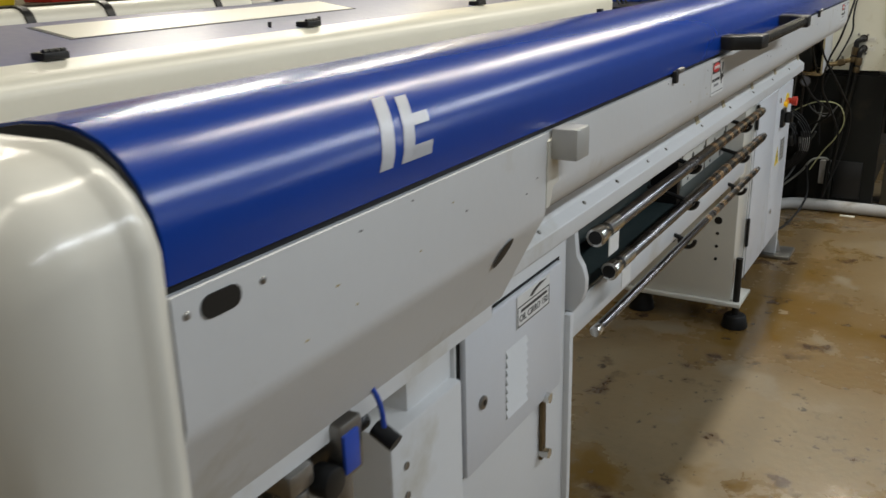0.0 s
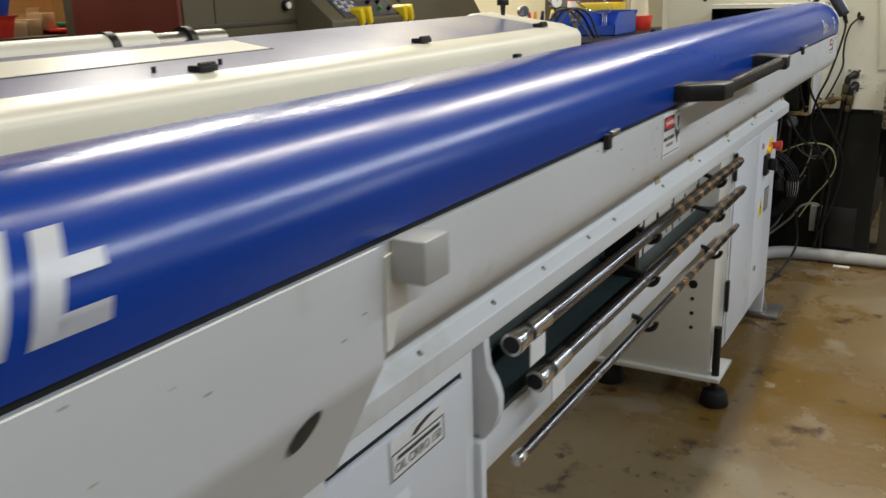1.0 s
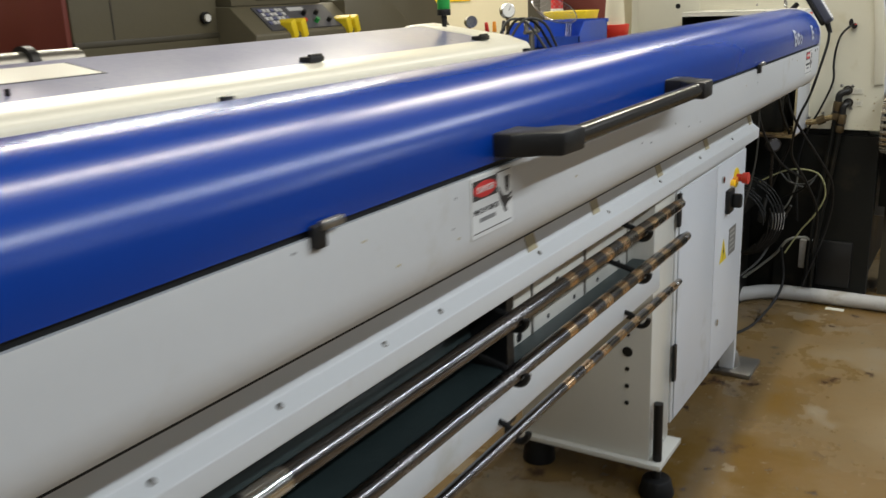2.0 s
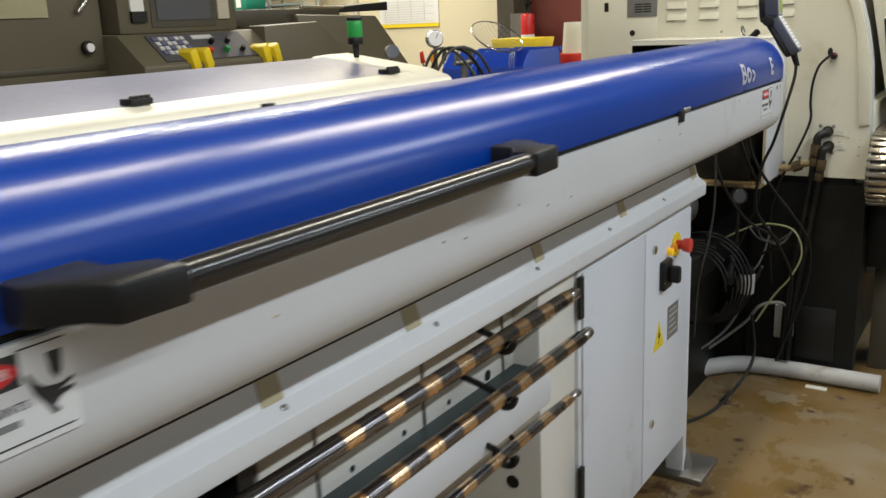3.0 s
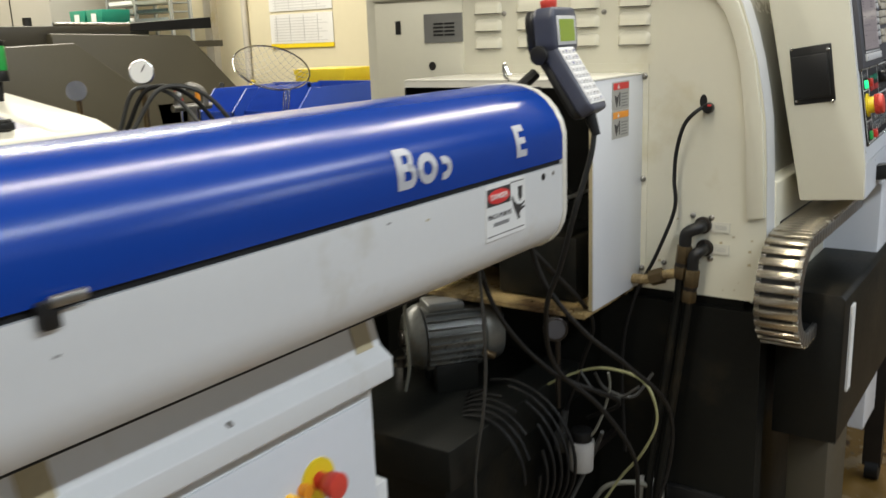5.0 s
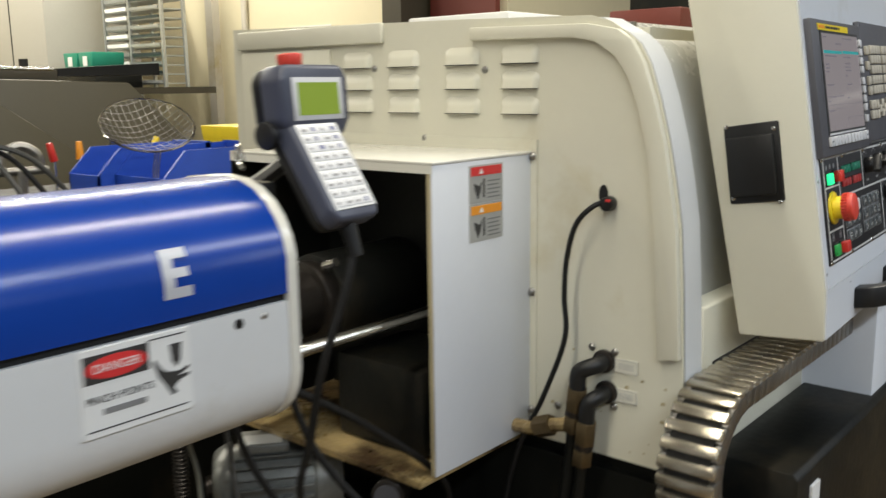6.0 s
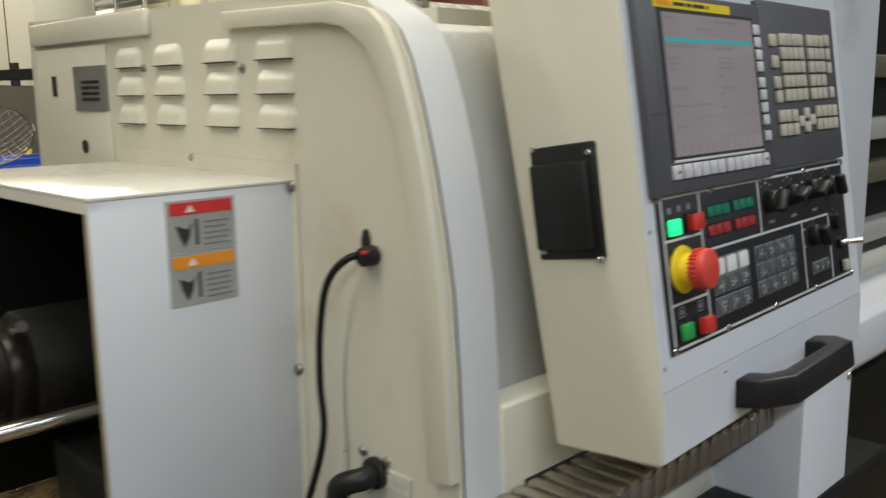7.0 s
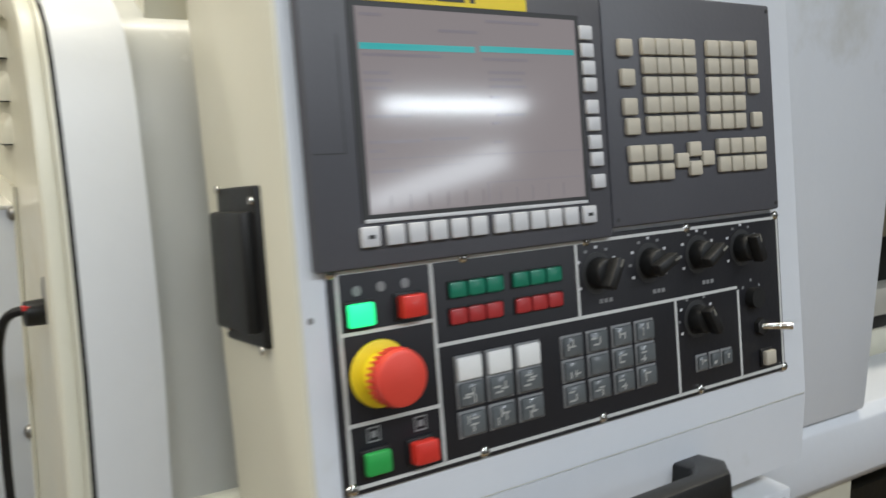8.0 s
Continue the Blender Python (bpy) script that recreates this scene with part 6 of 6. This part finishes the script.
for a in (-50, 0, 50):
    part("tick", pbox(0.5466 + 0.019 * math.sin(radians(a)) - 0.0015, 0.5466 + 0.019 * math.sin(radians(a)) + 0.0015, 0.2115 + 0.019 * math.cos(radians(a)) - 0.0015, 0.2115 + 0.019 * math.cos(radians(a)) + 0.0015, 0.0058, 0.0064), INKG, op)
push(0.5660, 0.1415, KEYB, 0.018, 0.016)
# grab handle
part("grab_handle", prism([(0.182, -0.010), (0.186, 0.030), (0.222, 0.060), (0.425, 0.060), (0.455, 0.030), (0.455, -0.010), (0.410, -0.010), (0.410, 0.022), (0.398, 0.033), (0.250, 0.033), (0.228, 0.022), (0.225, -0.010)],
      0.018, 0.055, "y", 0.004, m=PM), BLACK, pen, "black angular grab handle")
part("small_hole", pcyl(0.154, 0.075, -0.002, 0.0012, 0.004, seg=12), BLACK, pen)
for u, v in ((0.010, 0.110), (0.010, 0.262)):
    part("paint_chip", pcyl(u, v, 0.002, 0.0029, 0.003, seg=6), INKG, pen)

# ---- pump, hoses and cables between feeder and lathe ----
mo = thing("coolant_pump", "oily grey electric pump motor with cooling fins", "motor")
MB = Vector((-0.570, 5.225, 0.735))
md = Vector((0.62, 0.78, 0.0)).normalized()
s1 = md.cross(Vector((0, 0, 1))).normalized()
part("body", cyl(MB, MB + md * 0.15, 0.076, seg=32), MOTORG, mo)
part("front_bell", cyl(MB - md * 0.040, MB - md * 0.004, 0.066, 0.086, seg=32, bevel=0.008), MOTORG, mo, "grey end bell")
part("fan_cover", cyl(MB + md * 0.15, MB + md * 0.205, 0.088, 0.076, seg=32, bevel=0.010), MOTORG, mo)
part("shaft_boss", cyl(MB - md * 0.055, MB - md * 0.038, 0.022, bevel=0.003), DARKST, mo)
for k in range(26):
    a = 2 * math.pi * k / 26
    o = s1 * math.cos(a) + Vector((0, 0, 1)) * math.sin(a)
    if 0.25 < math.sin(a) and abs(math.cos(a)) < 0.55:
        continue
    fin = Matrix((md, o, md.cross(o))).transposed().to_4x4()
    fin.translation = MB
    part("fin", box(0.004, 0.146, 0.074, 0.088, -0.0016, 0.0016, m=fin), MOTORG, mo)
tm = Matrix((md, Vector((0, 0, 1)).cross(md), Vector((0, 0, 1)))).transposed().to_4x4()
tm.translation = MB
part("terminal_box", box(0.010, 0.105, -0.042, 0.042, 0.070, 0.092, 0.006, m=tm), MOTORG, mo)
part("name_plate", box(0.018, 0.092, -0.036, 0.010, 0.0918, 0.0932, m=tm), SILVERL, mo, "silver name plate")
for k in (-1, 1):
    part("foot", box(0.02, 0.13, 0.045 * k - 0.02, 0.045 * k + 0.02, -0.135, -0.062, 0.003, m=tm), BLACKM, mo)
part("cable_gland", cyl((0.135, -0.085, -0.03), (0.165, -0.095, -0.045), 0.010, bevel=0.002, m=tm), BRASS, mo, "brass cable gland")
part("bed", box(-0.80, -0.30, 4.95, 5.58, 0.50, 0.60, 0.005), BLACKM, mo)
part("bed_leg", box(-0.75, -0.35, 5.0, 5.5, 0.0, 0.50), BLACKM, mo)
part("conduit", hose([(-0.40, 5.0, 1.09), (-0.50, 5.08, 0.90), (-0.535, 5.12, 0.80), (-0.53, 5.12, 0.70), (-0.56, 5.14, 0.62)], 0.0042), CABLEP, mo)
tagged(part("spring_hose", hose([(-0.775, 5.235, 0.60 + 0.0045 * k) for k in range(48)], 0.012, 10, 1, None, False, 0.45), DARKST), "ribbed dark spring hose", "hose")
jn = thing("valve_block", "small oily steel valve fitting on the pump bed", "valve")
part("nut", cyl((-0.655, 5.245, 0.60), (-0.655, 5.245, 0.635), 0.022, seg=8), CHROME, jn)
part("stem", cyl((-0.655, 5.245, 0.63), (-0.655, 5.245, 0.655), 0.012), DARKST, jn)
tagged(part("waste_hose", hose([(-0.70, 5.02, 0.036), (-0.46, 5.25, 0.036), (-0.37, 5.40, 0.036), (-0.25, 5.515, 0.036), (-0.08, 5.545, 0.036), (0.10, 5.548, 0.036), (0.28, 5.548, 0.036)], 0.035, 14, 10), HOSEG), "thick grey-white hose lying on the floor", "hose")
tagged(part("floor_scrap", box(0.02, 0.10, 5.47, 5.50, 0.0, 0.004, 0.001), IVORY), "pale scrap on the floor", "scrap")
wires = [
    ("cable", CABLEY, 0.0050, [(-0.56, 5.34, 0.24), (-0.49, 5.38, 0.44), (-0.34, 5.40, 0.57), (-0.20, 5.40, 0.655), (-0.11, 5.40, 0.672), (-0.037, 5.40, 0.65), (-0.008, 5.40, 0.565), (-0.044, 5.40, 0.47), (-0.10, 5.40, 0.39), (-0.16, 5.38, 0.28)]),
    ("cable", CABLEG, 0.006, [(-0.18, 5.42, 0.645), (-0.16, 5.44, 0.60), (-0.10, 5.47, 0.58), (-0.06, 5.50, 0.64)]),
    ("cable", RUBBER, 0.0075, [(-0.13, 5.0, 1.10), (-0.11, 5.04, 0.98), (-0.06, 5.12, 0.86), (-0.02, 5.25, 0.75), (0.02, 5.4, 0.60), (0.0, 5.45, 0.40), (-0.08, 5.4, 0.12)]),
    ("cable", RUBBER, 0.0075, [(-0.24, 4.96, 1.14), (-0.22, 5.02, 0.92), (-0.16, 5.16, 0.74), (-0.08, 5.34, 0.62), (-0.20, 5.42, 0.52)]),
    ("cable", CABLEG, 0.005, [(-0.22, 4.95, 1.14), (-0.22, 4.98, 0.86), (-0.24, 5.0, 0.70), (-0.28, 5.02, 0.52), (-0.30, 5.05, 0.3)]),
    ("cable", CABLEG, 0.008, [(-0.15, 5.40, 0.50), (-0.22, 5.46, 0.36), (-0.28, 5.40, 0.22), (-0.4, 5.25, 0.12), (-0.5, 5.1, 0.05)]),
    ("cable", CABLEP, 0.009, [(-0.07, 5.56, 0.29), (-0.10, 5.50, 0.33), (-0.165, 5.46, 0.32), (-0.222, 5.45, 0.242), (-0.36, 5.42, 0.115), (-0.46, 5.36, 0.07), (-0.62, 5.2, 0.02)]),
    ("cable", CABLEP, 0.005, [(-0.13, 5.39, 0.665), (-0.131, 5.40, 0.62), (-0.15, 5.40, 0.545), (-0.18, 5.40, 0.485), (-0.22, 5.40, 0.478)]),
    ("cable", CABLEG, 0.005, [(-0.205, 5.39, 0.655), (-0.16, 5.38, 0.615), (-0.10, 5.38, 0.61), (-0.05, 5.39, 0.645)]),
    ("cable", RUBBER, 0.009, [(-0.18, 5.40, 0.30), (-0.16, 5.36, 0.12), (-0.22, 5.12, 0.012), (-0.30, 4.9, 0.012), (-0.42, 4.75, 0.012)]),
]
for nm, mm, rr, pts in wires:
    tagged(part(nm, hose(pts, rr * 0.7), mm), "tangled machine cable hanging between the machines", "cable", "loose cables")
for k in range(8):
    a0 = 0.37 * k
    loop = [(-0.33 + (0.12 + 0.008 * k) * math.cos(t + a0), 5.12 + 0.02 * k, 0.47 + (0.14 + 0.006 * k) * math.sin(t + a0)) for t in (2 * math.pi * i / 18 for i in range(17))]
    tagged(part("cable_coil", hose(loop, 0.0042, 8, 3), RUBBER), "coil of dark cable hanging by the pump", "cable", "cable coils")
cup = thing("sensor_canister", "pale plastic canister with a dark cap among the cables", "canister")
part("cup", cyl((-0.207, 5.40, 0.385), (-0.207, 5.40, 0.465), 0.030, 0.033, bevel=0.003), HOSEG, cup)
part("cap", cyl((-0.207, 5.40, 0.465), (-0.207, 5.40, 0.495), 0.028, bevel=0.004), RUBBER, cup)
part("bracket", box(-0.215, -0.20, 5.40, 5.62, 0.40, 0.415), DARKST, cup)
gbx = thing("junction_box", "grey plastic junction box on a cable", "junction box")
part("body", box(-0.13, -0.06, 5.56, 5.61, 0.16, 0.30, 0.006), HOSEG, gbx)
part("bracket", box(-0.11, -0.08, 5.598, 5.62, 0.2, 0.28), DULL, gbx)
plug = thing("plug_connector", "grey plug connector hanging on a cable", "connector")
part("body", box(-0.300, -0.265, 5.42, 5.45, 0.40, 0.46, 0.01), CABLEG, plug)
part("grip", cyl((-0.282, 5.435, 0.455), (-0.27, 5.435, 0.52), 0.013, 0.009), CABLEG, plug)
part("cord", hose([(-0.27, 5.435, 0.515), (-0.22, 5.43, 0.66), (-0.17, 5.38, 0.80), (-0.18, 5.2, 0.96), (-0.16, 4.96, 1.12)], 0.006), RUBBER, plug)
pgg = thing("pump_gauge", "small black pressure gauge on the pump", "gauge")
part("case", cyl((-0.235, 5.32, 0.79), (-0.215, 5.28, 0.795), 0.030, bevel=0.003), DARKST, pgg)
part("dial", cyl((-0.2145, 5.279, 0.795), (-0.2135, 5.277, 0.795), 0.023), DGREY, pgg)
part("stem", cyl((-0.23, 5.32, 0.58), (-0.23, 5.32, 0.77), 0.007), DARKST, pgg)

# ---- chipped paint and grime marks ----
random.seed(21)
for k in range(16):
    yy, zz = random.uniform(1.5, 4.5), random.uniform(1.17, 1.244)
    w = random.uniform(0.003, 0.012)
    part("paint_chip", prism([(yy, zz), (yy + w * 0.6, zz - 0.0015), (yy + w, zz + 0.0012), (yy + w * 0.4, zz + 0.0022)], 0.0, 0.0006, "x"), INKG if k % 3 else GLUE, feeder)
for k in range(10):
    yy, zz = random.uniform(0.62, 1.2), random.uniform(1.135, 1.24)
    w = random.uniform(0.003, 0.009)
    part("paint_chip", prism([(yy, zz), (yy + w * 0.7, zz - 0.001), (yy + w, zz + 0.001), (yy + w * 0.3, zz + 0.002)], 0.004, 0.0046, "x"), INKG if k % 2 else GLUE, feeder)
for k in range(14):
    xx, zz = random.uniform(-0.11, 0.14), random.uniform(0.84, 1.02)
    w = random.uniform(0.003, 0.010)
    part("grime_spot", prism([(xx, zz), (xx + w, zz + 0.001), (xx + w * 0.8, zz + w * 0.8), (xx + w * 0.1, zz + w * 0.6)], LE - 0.0006, LE, "y"), GLUE, lathe)

# ---- far right of the lathe ----
fs = thing("storage_shelf", "grey steel shelving in the dark beyond the lathe", "shelving")
for xx in (0.30, 1.5):
    part("post", box(xx, xx + 0.05, 8.8, 8.85, 0.0, 2.4), GREYC, fs)
for zz in (0.3, 0.9, 1.25, 1.6, 2.0):
    part("shelf", box(0.30, 1.55, 8.8, 9.3, zz, zz + 0.03), GREYC, fs)
part("back", box(0.30, 1.55, 9.30, 9.32, 0.0, 2.4), BLACKM, fs)

# things left on the lathe's roof
tagged(part("parts_box", box(-0.30, -0.12, 6.15, 6.40, 1.585, 1.655, 0.004), BRICKR), "dark red parts box on the lathe roof", "box")
tagged(part("white_box", box(-0.80, -0.48, 6.0, 6.35, 1.585, 1.66, 0.006), PAPER), "white flat carton on the lathe roof", "box")
tagged(part("roof_rod", cyl((-0.62, 5.75, 1.592), (0.0, 5.72, 1.592), 0.006), DULL), "thin steel rod on the lathe roof", "rod")
